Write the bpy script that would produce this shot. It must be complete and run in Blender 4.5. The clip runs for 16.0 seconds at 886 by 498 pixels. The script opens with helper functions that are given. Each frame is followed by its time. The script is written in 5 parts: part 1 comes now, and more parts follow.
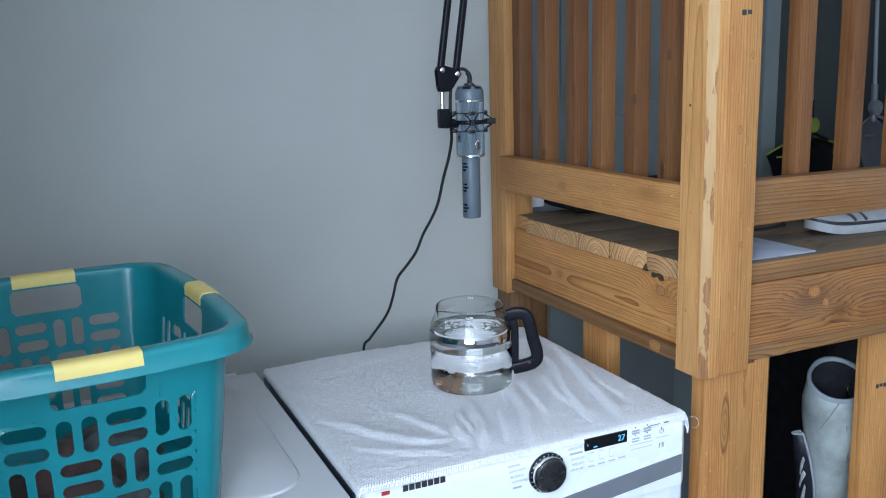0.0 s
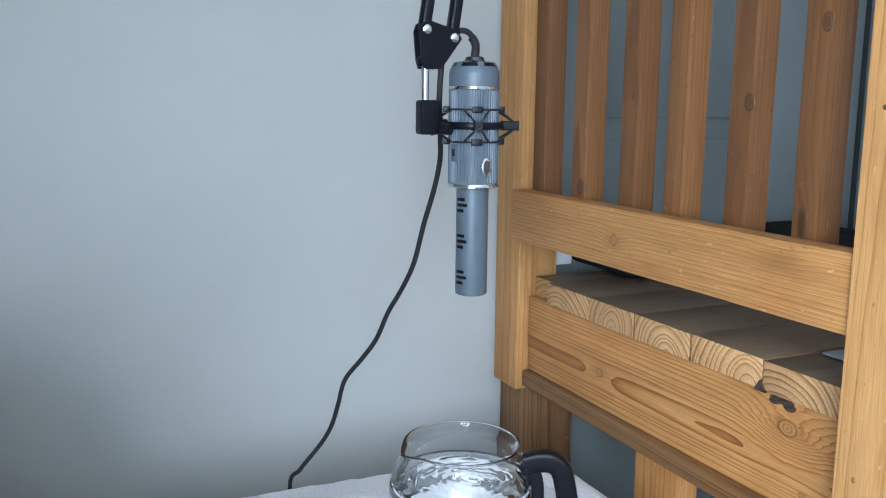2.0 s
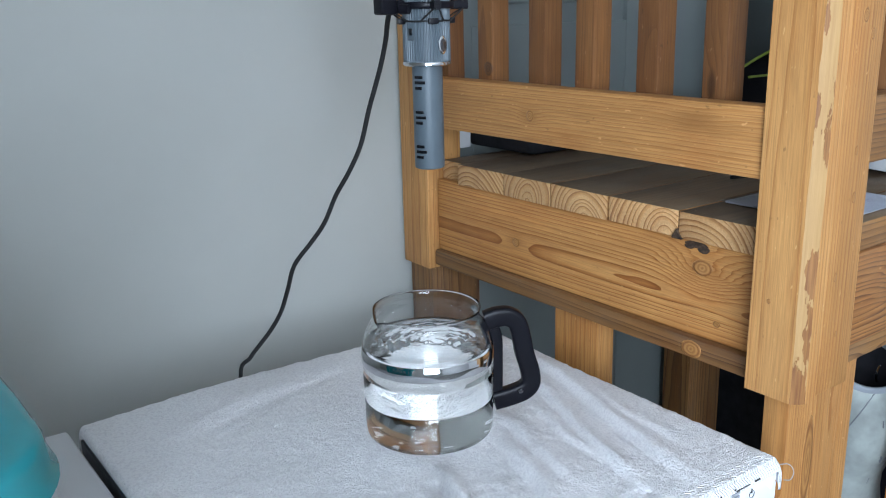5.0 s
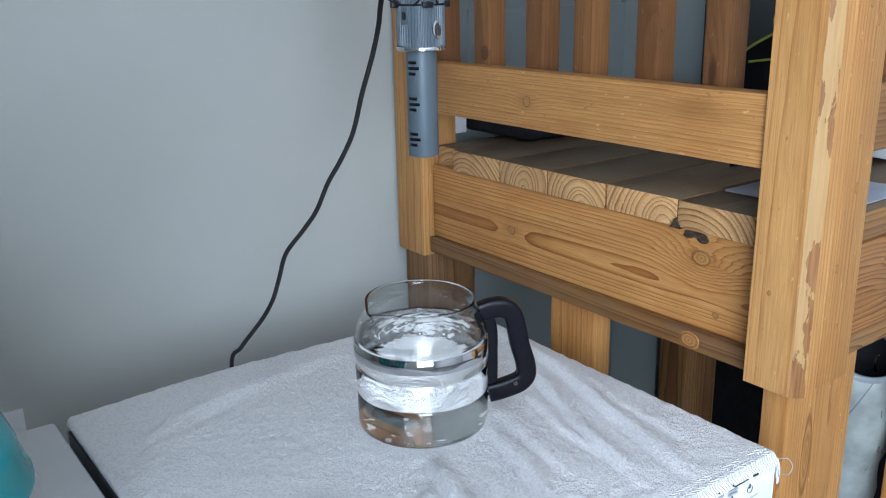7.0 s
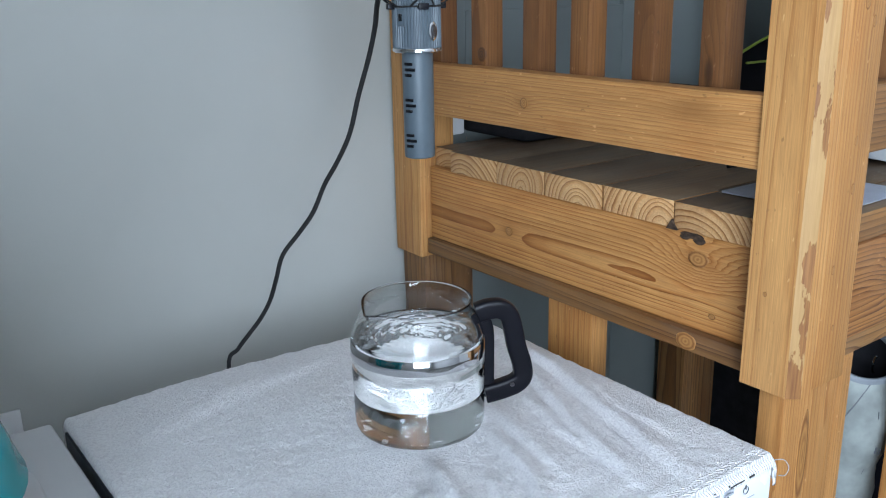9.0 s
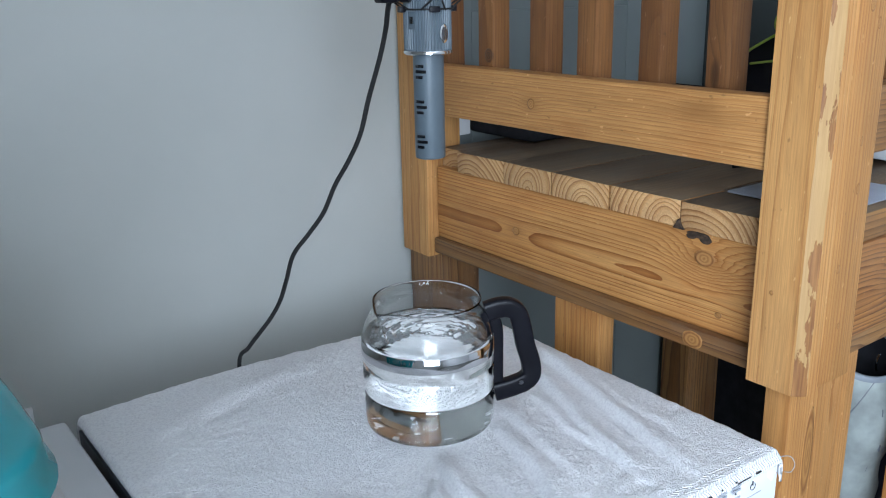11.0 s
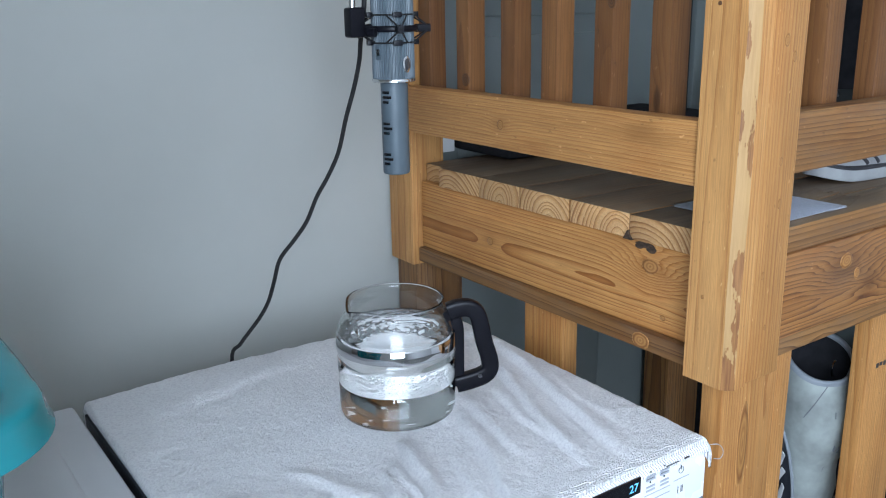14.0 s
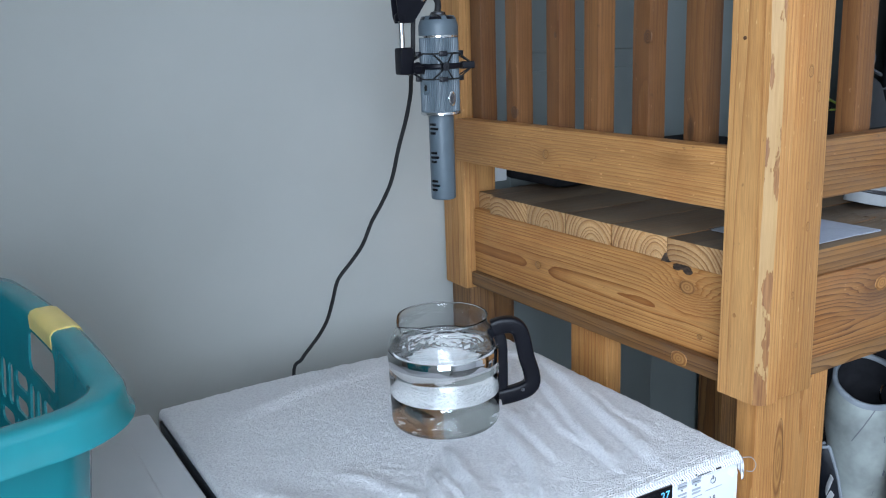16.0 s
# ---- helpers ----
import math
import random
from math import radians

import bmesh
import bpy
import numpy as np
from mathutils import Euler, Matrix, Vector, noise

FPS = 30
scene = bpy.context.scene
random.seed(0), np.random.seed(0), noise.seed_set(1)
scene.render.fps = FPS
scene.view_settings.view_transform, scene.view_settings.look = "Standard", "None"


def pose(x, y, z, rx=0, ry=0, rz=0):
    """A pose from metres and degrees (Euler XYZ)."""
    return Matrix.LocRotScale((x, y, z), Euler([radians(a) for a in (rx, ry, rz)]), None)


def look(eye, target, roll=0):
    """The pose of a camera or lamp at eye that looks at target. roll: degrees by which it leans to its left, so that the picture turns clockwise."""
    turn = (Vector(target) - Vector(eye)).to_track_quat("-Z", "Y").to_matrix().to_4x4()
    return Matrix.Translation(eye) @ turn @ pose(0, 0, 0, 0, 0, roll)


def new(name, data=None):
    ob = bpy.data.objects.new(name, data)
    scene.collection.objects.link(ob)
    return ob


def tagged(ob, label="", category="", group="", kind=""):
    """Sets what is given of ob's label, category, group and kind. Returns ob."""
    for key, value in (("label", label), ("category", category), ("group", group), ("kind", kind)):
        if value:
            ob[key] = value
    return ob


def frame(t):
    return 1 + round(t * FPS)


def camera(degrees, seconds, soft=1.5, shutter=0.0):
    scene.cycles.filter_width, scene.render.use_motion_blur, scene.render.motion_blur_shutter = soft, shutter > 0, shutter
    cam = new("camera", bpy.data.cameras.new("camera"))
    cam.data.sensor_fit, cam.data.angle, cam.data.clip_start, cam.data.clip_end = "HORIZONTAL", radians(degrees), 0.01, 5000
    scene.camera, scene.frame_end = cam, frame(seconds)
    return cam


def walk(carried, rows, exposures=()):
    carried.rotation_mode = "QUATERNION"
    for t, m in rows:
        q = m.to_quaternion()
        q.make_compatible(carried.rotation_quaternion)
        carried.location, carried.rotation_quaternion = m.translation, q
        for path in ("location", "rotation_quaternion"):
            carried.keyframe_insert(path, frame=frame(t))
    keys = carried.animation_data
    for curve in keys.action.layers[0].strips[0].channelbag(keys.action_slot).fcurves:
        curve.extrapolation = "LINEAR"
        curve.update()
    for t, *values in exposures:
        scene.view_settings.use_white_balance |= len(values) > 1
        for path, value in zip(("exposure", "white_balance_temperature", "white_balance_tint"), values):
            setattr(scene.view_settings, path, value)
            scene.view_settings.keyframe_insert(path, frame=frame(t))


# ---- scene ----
cam = camera(53.5, 16.0, soft=1.1)
METRES, EYE, TILT, LEAN, TURN = 1.38, 1.65, 0.0, 0.0, -24.2
ROWS = [
    (0.0, 0.0, 0.0, 0.0, -0.33, -11.57, 1.62),
    (0.5, 0.0281, 0.1763, 0.0004, 1.62, -10.0, 0.55),
    (1.0, -0.0051, 0.3615, 0.0044, -0.3, -7.51, -0.51),
    (1.5, 0.0102, 0.4912, -0.02, -2.02, -7.82, -0.08),
    (2.0, 0.0122, 0.5639, -0.0586, -0.56, -9.42, -0.61),
    (2.5, -0.0529, 0.5757, -0.0707, -3.33, -12.26, -0.02),
    (3.0, -0.0929, 0.5501, -0.0726, -7.55, -14.09, 0.94),
    (3.5, -0.1089, 0.5236, -0.0729, -11.24, -14.87, 1.42),
    (4.0, -0.1149, 0.5174, -0.0746, -12.0, -14.88, 1.49),
    (4.5, -0.1123, 0.5188, -0.0758, -12.21, -15.15, 1.35),
    (7.0, -0.1024, 0.5406, -0.0737, -12.48, -16.76, 1.06),
    (7.5, -0.1004, 0.5367, -0.0734, -12.52, -16.69, 1.05),
    (8.0, -0.1025, 0.5401, -0.0734, -12.49, -16.69, 1.08),
    (8.5, -0.1021, 0.543, -0.0743, -12.48, -16.67, 1.09),
    (9.0, -0.0997, 0.5394, -0.0737, -12.51, -16.67, 1.06),
    (11.5, -0.1128, 0.5303, -0.0703, -12.45, -16.71, 1.15),
    (12.0, -0.1169, 0.5305, -0.07, -12.44, -16.73, 1.16),
    (12.5, -0.1218, 0.5245, -0.0649, -12.44, -16.76, 1.18),
    (13.0, -0.1126, 0.5079, -0.0627, -12.45, -16.73, 1.14),
    (13.5, -0.0954, 0.4732, -0.0551, -12.19, -16.53, 1.12),
    (14.0, -0.0758, 0.426, -0.0525, -11.11, -15.71, 0.95),
    (14.5, -0.0681, 0.3841, -0.0493, -9.78, -15.07, 1.04),
    (15.0, -0.0654, 0.3635, -0.0481, -8.56, -14.41, 1.48),
    (15.5, -0.064, 0.3569, -0.0493, -7.57, -13.84, 1.73),
    (16.0, -0.0625, 0.3537, -0.0487, -6.78, -13.45, 1.93),
]
# the film camera's own exposure and white balance: seconds, stops, kelvin, tint
EXPOSURES = [(0.0, -0.16, 6400, 10), (0.5, 0.00, 6500, 10), (1.0, 0.14, 6600, 10), (1.5, 0.27, 6600, 10), (2.0, 0.34, 6500, 10), (2.5, 0.30, 6550, 10), (3.0, 0.21, 6800, 10),
             (3.5, 0.14, 6950, 10), (4.5, 0.09, 6850, 10), (7.0, 0.03, 6750, 10), (12.5, 0.03, 6700, 10), (13.5, 0.01, 6650, 10), (15.0, -0.01, 6650, 10), (16.0, -0.04, 6600, 10)]
walk(cam, [(t, pose(0, 0, EYE, TILT, LEAN, TURN) @ pose(METRES * x, METRES * y, METRES * z, 90 + pitch, roll, yaw)) for t, x, y, z, yaw, pitch, roll in ROWS], EXPOSURES)

# ---- world and light ----
ROOM_X0, ROOM_X1, ROOM_Y0, WALL_Y, CEIL = -0.335, 4.2, -3.4, 2.229, 2.5
WIN_Y0, WIN_Y1, WIN_Z0, WIN_Z1 = -2.0, 0.36, 1.00, 2.42
world = bpy.data.worlds.new("world")
scene.world = world
world.use_nodes = True
sky = world.node_tree.nodes.new("ShaderNodeTexSky")
sky.sky_type = "NISHITA"
sky.sun_disc = False
sky.sun_elevation, sky.sun_rotation = radians(50), radians(120)
world.node_tree.links.new(sky.outputs[0], world.node_tree.nodes["Background"].inputs[0])
world.node_tree.nodes["Background"].inputs[1].default_value = 0.12


def area_lamp(name, m, sx, sy, watts, colour):
    data = bpy.data.lights.new(name, "AREA")
    data.shape, data.size, data.size_y, data.energy, data.color = "RECTANGLE", sx, sy, watts, colour
    ob = new(name, data)
    ob.matrix_world = m
    return ob


WINDOW_WATTS = 182
area_lamp("window_light", look((ROOM_X0 - 0.1, (WIN_Y0 + WIN_Y1) / 2, (WIN_Z0 + WIN_Z1) / 2),
                               (ROOM_X0 + 1, (WIN_Y0 + WIN_Y1) / 2, (WIN_Z0 + WIN_Z1) / 2)),
          WIN_Y1 - WIN_Y0 - 0.05, WIN_Z1 - WIN_Z0 - 0.05, WINDOW_WATTS, (0.675, 0.825, 1.03))


# ---- materials ----
class Nodes:
    """Short hand for a node material."""

    def __init__(self, name, rough=0.5, metal=0.0, colour=(0.5, 0.5, 0.5)):
        self.mat = bpy.data.materials.new(name)
        self.mat.use_nodes = True
        self.tree = self.mat.node_tree
        self.bsdf = self.tree.nodes["Principled BSDF"]
        self.put("Base Color", (*colour, 1))
        self.put("Roughness", rough)
        self.put("Metallic", metal)

    def add(self, kind, inputs=(), **props):
        node = self.tree.nodes.new("ShaderNode" + kind)
        for key, value in props.items():
            setattr(node, key, value)
        for key, value in dict(inputs).items():
            self.wire(value, node.inputs[key])
        return node

    def wire(self, value, socket):
        if isinstance(value, bpy.types.NodeSocket):
            self.tree.links.new(value, socket)
        else:
            socket.default_value = value

    def put(self, key, value):
        self.wire(value, self.bsdf.inputs[key])

    def math(self, op, a, b=0.0, c=0.0):
        return self.add("Math", {0: a, 1: b, 2: c}, operation=op).outputs[0]

    def place(self):
        return self.add("TexCoord").outputs["Object"]

    def scaled(self, vector, scale):
        return self.add("VectorMath", {0: vector, 1: scale}, operation="MULTIPLY").outputs[0]

    def noise(self, vector, scale, detail=3.0, rough=0.55):
        return self.add("TexNoise", {"Vector": vector, "Scale": scale, "Detail": detail, "Roughness": rough}).outputs[0]

    def ramp(self, value, *stops):
        node = self.add("ValToRGB", {0: value})
        band = node.color_ramp.elements
        while len(band) < len(stops):
            band.new(0.5)
        for el, (at, col) in zip(band, stops):
            el.position = at
            el.color = (*col, 1) if len(col) == 3 else col
        return node.outputs[0]

    def mix(self, fac, a, b, blend="MIX"):
        node = self.add("Mix", data_type="RGBA", blend_type=blend)
        self.wire(fac, node.inputs[0])
        for sock, value in ((node.inputs[6], a), (node.inputs[7], b)):
            self.wire((*value, 1) if isinstance(value, tuple) and len(value) == 3 else value, sock)
        return node.outputs[2]

    def bump(self, height, strength=0.3, distance=0.001):
        node = self.add("Bump", {"Height": height, "Strength": strength, "Distance": distance})
        self.put("Normal", node.outputs[0])


def plain(name, colour, rough=0.5, metal=0.0, vary=0.12, scale=18.0, bump=0.05, grain=400.0):
    """A painted or moulded surface with faint blotches and fine relief."""
    n = Nodes(name, rough, metal)
    p = n.place()
    blot = n.noise(p, scale, 4.0)
    lo = tuple(c * (1 - vary) for c in colour)
    hi = tuple(min(1, c * (1 + vary)) for c in colour)
    n.put("Base Color", n.ramp(blot, (0.3, lo), (0.7, hi)))
    n.put("Roughness", n.math("ADD", n.math("MULTIPLY", n.noise(p, scale * 2.3), 0.2), rough - 0.1))
    if bump:
        n.bump(n.noise(p, grain, 2.0), bump, 0.0005)
    return n.mat


def wood(name, pale, mid, dark, ring=0.0075, contrast=0.8, knots=True, grime=0.0, eyes=(), wave=0.045):
    """Softwood whose grain runs along the board's own x axis, with growth rings round a pith and some knots."""
    n = Nodes(name, 0.55)
    rnd = n.add("ObjectInfo").outputs["Random"]
    p = n.place()
    # every board is cut from its own place in the tree
    shift = n.add("CombineXYZ", {0: n.math("MULTIPLY", rnd, 37.0),
                                 1: n.math("ADD", n.math("MULTIPLY", n.math("FRACT", n.math("MULTIPLY", rnd, 13.7)), 0.10), -0.05),
                                 2: n.math("ADD", n.math("MULTIPLY", n.math("FRACT", n.math("MULTIPLY", rnd, 7.3)), 0.06), 0.015)}).outputs[0]
    q = n.add("VectorMath", {0: p, 1: shift}, operation="ADD").outputs[0]
    slow = n.scaled(q, (0.9, 5.5, 5.5))
    wob = n.add("TexNoise", {"Vector": slow, "Scale": 1.0, "Detail": 1.5}).outputs["Color"]
    wob = n.add("VectorMath", {0: wob, 1: (0.5, 0.5, 0.5)}, operation="SUBTRACT").outputs[0]
    warped = n.add("VectorMath", {0: n.scaled(wob, (0, wave, wave)), 1: q}, operation="ADD").outputs[0]
    jitter = n.add("TexNoise", {"Vector": n.scaled(q, (9, 60, 60)), "Scale": 1.0, "Detail": 2.0}).outputs["Color"]
    jitter = n.add("VectorMath", {0: jitter, 1: (0.5, 0.5, 0.5)}, operation="SUBTRACT").outputs[0]
    warped = n.add("VectorMath", {0: n.scaled(jitter, (0, 0.0018, 0.0018)), 1: warped}, operation="ADD").outputs[0]
    sep = n.add("SeparateXYZ", {0: warped})
    radius = n.math("SQRT", n.math("ADD", n.math("MULTIPLY", sep.outputs[1], sep.outputs[1]), n.math("MULTIPLY", sep.outputs[2], sep.outputs[2])))
    phase = n.math("DIVIDE", radius, ring)
    years = n.add("TexNoise", {"W": n.math("MULTIPLY", radius, 38.0), "Scale": 1.0, "Detail": 2.0}, noise_dimensions="1D").outputs[0]
    phase = n.math("ADD", phase, n.math("MULTIPLY", years, 3.2))  # wide and narrow years
    if knots:
        vor = n.add("TexVoronoi", {"Vector": n.scaled(q, (2.6, 8.0, 8.0)), "Scale": 1.0, "Randomness": 1.0}).outputs["Distance"]
        swell = n.add("MapRange", {0: vor, 1: 0.0, 2: 0.34, 3: 1.0, 4: 0.0}, interpolation_type="SMOOTHSTEP").outputs[0]
        phase = n.math("ADD", phase, n.math("MULTIPLY", n.math("MULTIPLY", swell, swell), 2.0))
    cores = None
    if eyes:  # the grain flows round each large knot: along, across, two spreads, rings
        own = n.add("SeparateXYZ", {0: p})
        rough_edge = n.math("MULTIPLY", n.math("SUBTRACT", n.noise(n.scaled(p, (18, 40, 40)), 1.0, 3.0), 0.5), 0.8)
        for along, across, sx, sz, rings in eyes:
            u = n.math("DIVIDE", n.math("SUBTRACT", own.outputs[0], along), sx)
            v = n.math("DIVIDE", n.math("SUBTRACT", own.outputs[2], across), sz)
            d2 = n.math("ADD", n.math("ADD", n.math("MULTIPLY", u, u), n.math("MULTIPLY", v, v)), rough_edge)
            bell = n.math("POWER", 2.718, n.math("MULTIPLY", d2, -1.0))
            phase = n.math("ADD", phase, n.math("MULTIPLY", bell, rings))
            core = n.math("POWER", 2.718, n.math("MULTIPLY", d2, -2.5))
            cores = core if cores is None else n.math("MAXIMUM", cores, core)
    saw = n.math("FRACT", phase)
    band = n.math("POWER", saw, 2.6)
    weak = n.noise(n.scaled(q, (3.0, 26, 26)), 1.0, 3.0)
    deep = n.math("MULTIPLY", n.add("MapRange", {0: weak, 1: 0.3, 2: 0.62, 3: 0.65, 4: 1.35}).outputs[0], contrast)
    col = n.ramp(band, (0.0, pale), (0.40, mid), (0.86, dark), (0.97, dark), (1.0, pale))
    col = n.mix(deep, mid, col)
    fine = n.noise(n.scaled(q, (16, 520, 520)), 1.0, 3.0, 0.6)
    col = n.mix(0.36, col, n.ramp(fine, (0.33, (0.34, 0.28, 0.22)), (0.64, (1.12, 1.12, 1.12))), "MULTIPLY")
    big = n.noise(n.scaled(q, (2.5, 14, 14)), 1.0, 4.0)
    col = n.mix(0.45, col, n.ramp(big, (0.27, (0.66, 0.55, 0.45)), (0.68, (1.25, 1.23, 1.19))), "MULTIPLY")
    stain = n.noise(n.scaled(q, (3.5, 9, 9)), 1.0, 5.0, 0.65)
    col = n.mix(n.math("MULTIPLY", n.ramp(stain, (0.50, (0, 0, 0)), (0.72, (1, 1, 1))), 0.55), col, (0.78, 0.56, 0.40), "MULTIPLY")
    nick = n.noise(n.scaled(q, (70, 150, 150)), 1.0, 2.0)
    col = n.mix(n.math("MULTIPLY", n.ramp(nick, (0.70, (0, 0, 0)), (0.76, (1, 1, 1))), 0.55), col, tuple(0.35 * c for c in mid))
    col = n.mix(n.math("MULTIPLY", n.ramp(nick, (0.25, (1, 1, 1)), (0.30, (0, 0, 0))), 0.5), col, tuple(min(0.8, 1.35 * c + 0.05) for c in pale))
    tone = n.math("ADD", n.math("MULTIPLY", n.math("FRACT", n.math("MULTIPLY", rnd, 91.3)), 0.28), 0.84)
    col = n.mix(1.0, col, n.add("CombineXYZ", {0: tone, 1: tone, 2: tone}).outputs[0], "MULTIPLY")
    if knots:
        knot = n.add("MapRange", {0: vor, 1: 0.05, 2: 0.085, 3: 1.0, 4: 0.0}, interpolation_type="SMOOTHSTEP").outputs[0]
        col = n.mix(n.math("MULTIPLY", knot, 0.8), col, tuple(c * 0.35 for c in dark))
    if cores is not None:
        col = n.mix(n.math("MINIMUM", n.math("MULTIPLY", cores, 0.55), 0.6), col, tuple(0.75 * c for c in dark))
    if grime:
        soil = n.noise(n.scaled(q, (5, 16, 16)), 1.0, 6.0, 0.7)
        col = n.mix(n.math("MULTIPLY", n.ramp(soil, (0.42, (0, 0, 0)), (0.7, (1, 1, 1))), grime), col, (0.13, 0.11, 0.09))
    n.put("Base Color", col)
    n.put("Roughness", n.math("ADD", n.math("MULTIPLY", fine, 0.25), 0.42))
    n.bump(n.math("ADD", n.math("MULTIPLY", band, 0.4), fine), 0.38, 0.0009)
    return n.mat


WOOD_POST = wood("pale_pine", (0.644, 0.343, 0.126), (0.571, 0.283, 0.094), (0.389, 0.156, 0.043), 0.0060, 0.55, False, 0.0, (), 0.025)
HONEY = ((0.600, 0.312, 0.112), (0.525, 0.244, 0.074), (0.330, 0.122, 0.028))
WOOD = wood("honey_pine", *HONEY, 0.0062, 0.5, True, 0.0, (), 0.035)
# same honey pine, its tones lowered to put the rail's shade in the colour
WOOD_RAIL_SHADED = wood("shaded_honey_pine_rail", *(tuple(0.84 * c for c in tone) for tone in HONEY), 0.0055, 0.5, False, 0.0, ((0.057, -0.002, 0.034, 0.016, 1.4), (-0.27, 0.02, 0.05, 0.02, 0.8)), 0.022)
WOOD_END = wood("honey_pine_end_board", (0.680, 0.345, 0.115), (0.600, 0.270, 0.077), (0.360, 0.125, 0.026), 0.0068, 0.85, False, 0.0, ((-0.268, 0.030, 0.060, 0.034, 5.0), (0.142, -0.011, 0.035, 0.016, 0.7)), 0.03)
# the bed's pine again, darkened so the slats carry their shade in the colour
WOOD_SLAT_SHADED = wood("shaded_slat_pine", (0.226, 0.099, 0.032), (0.186, 0.075, 0.022), (0.106, 0.035, 0.010), 0.0065, 0.4, True, 0.0, (), 0.03)
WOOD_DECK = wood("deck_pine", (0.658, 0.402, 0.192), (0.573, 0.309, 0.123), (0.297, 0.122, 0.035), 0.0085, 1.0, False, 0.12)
WOOD_WORN_SHADED = wood("worn_shaded_deck", (0.249, 0.175, 0.108), (0.206, 0.137, 0.079), (0.117, 0.070, 0.037), 0.0085, 0.35, False, 0.6)
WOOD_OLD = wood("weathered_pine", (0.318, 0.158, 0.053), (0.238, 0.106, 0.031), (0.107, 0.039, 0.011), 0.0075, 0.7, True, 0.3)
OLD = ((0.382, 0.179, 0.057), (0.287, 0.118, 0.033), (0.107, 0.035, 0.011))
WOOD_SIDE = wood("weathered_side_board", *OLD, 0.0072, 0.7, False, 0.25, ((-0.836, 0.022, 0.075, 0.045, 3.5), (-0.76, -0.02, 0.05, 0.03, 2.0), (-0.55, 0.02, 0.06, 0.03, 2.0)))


def bark_wane():
    """The waney corner of the post: pale sapwood with torn red-brown patches of inner bark."""
    n = Nodes("waney_pine", 0.6)
    p = n.place()
    grain = n.noise(n.scaled(p, (12, 300, 300)), 1.0, 3.0)
    col = n.ramp(grain, (0.3, (0.37, 0.205, 0.075)), (0.7, (0.45, 0.265, 0.105)))
    patch = n.noise(n.scaled(p, (12, 44, 44)), 1.0, 5.0, 0.62)
    mask = n.ramp(patch, (0.55, (0, 0, 0)), (0.565, (1, 1, 1)))
    col = n.mix(mask, col, n.ramp(grain, (0.3, (0.17, 0.060, 0.015)), (0.7, (0.32, 0.140, 0.040))))
    n.put("Base Color", col)
    n.bump(n.math("ADD", grain, n.math("MULTIPLY", mask, -1.5)), 0.5, 0.0012)
    return n.mat


WANE = bark_wane()


def knot_wood(name, core, mid, rim):
    """A knot: uneven rings round its own centre, darkest at the rim."""
    n = Nodes(name, 0.5)
    g = n.add("VectorMath", {0: n.add("TexCoord").outputs["Generated"], 1: (0.5, 0.5, 0.5)}, operation="SUBTRACT").outputs[0]
    q = n.add("VectorMath", {0: n.scaled(g, (1, 1, 0)), 1: n.scaled(n.add("TexNoise", {"Vector": g, "Scale": 5.0}).outputs["Color"], (0.12, 0.12, 0))}, operation="ADD").outputs[0]
    d = n.add("VectorMath", {0: n.add("VectorMath", {0: q, 1: (0.06, 0.06, 0)}, operation="SUBTRACT").outputs[0]}, operation="LENGTH").outputs["Value"]
    col = n.ramp(d, (0.03, core), (0.12, mid), (0.20, core), (0.30, mid), (0.40, rim), (0.5, mid))
    n.put("Base Color", col)
    n.bump(d, 0.3, 0.0008)
    return n.mat


KNOT = knot_wood("knot", (0.27, 0.11, 0.03), (0.44, 0.21, 0.065), (0.20, 0.07, 0.018))
KNOT_DARK = knot_wood("dark_knot", (0.045, 0.02, 0.01), (0.14, 0.055, 0.018), (0.07, 0.03, 0.012))
CHARRED_AND_SHADE = plain("charred_knot_and_notch_shade", (0.05, 0.028, 0.016), 0.8, 0.0, 0.85, 130.0, 0.9, 420)


def wall_paint():
    n = Nodes("wall_paint", 0.75)
    p = n.place()
    n.put("Base Color", n.ramp(n.noise(p, 2.2, 5.0), (0.3, (0.414, 0.426, 0.403)), (0.7, (0.457, 0.469, 0.446))))
    n.bump(n.math("ADD", n.noise(p, 130.0, 3.0), n.math("MULTIPLY", n.noise(p, 22.0, 2.0), 1.2)), 0.12, 0.0015)
    return n.mat


PAINT = wall_paint()
# wall beyond the door, with its shade put into a dark colour
SHADED_WALL = plain("shaded_wall_paint", (0.048, 0.058, 0.057), 0.7, 0.0, 0.1, 3.0, 0.15, 110)
DOOR_PAINT = plain("door_paint", (0.235, 0.272, 0.270), 0.45, 0.0, 0.05, 5.0, 0.08, 120)
CEILING = plain("ceiling_paint", (0.82, 0.82, 0.81), 0.85, 0.0, 0.05, 3.0, 0.2, 90)
DIM_PAINT = plain("dull_grey_paint", (0.60, 0.60, 0.60), 0.8, 0.0, 0.1, 3.0, 0.2, 90)
FLOOR = plain("concrete", (0.11, 0.107, 0.10), 0.8, 0.0, 0.35, 2.5, 0.3, 60)
ENAMEL = plain("white_enamel", (0.76, 0.79, 0.835), 0.28, 0.0, 0.03, 6.0, 0.04, 300)
ENAMEL_GREY = plain("grey_enamel", (0.53, 0.535, 0.55), 0.35, 0.0, 0.05, 5.0, 0.04, 300)
GREY_BAND = plain("grey_trim", (0.16, 0.17, 0.19), 0.35, 0.0, 0.05)
PRINT = plain("grey_print", (0.38, 0.40, 0.44), 0.5, 0.0, 0.05, 18, 0)
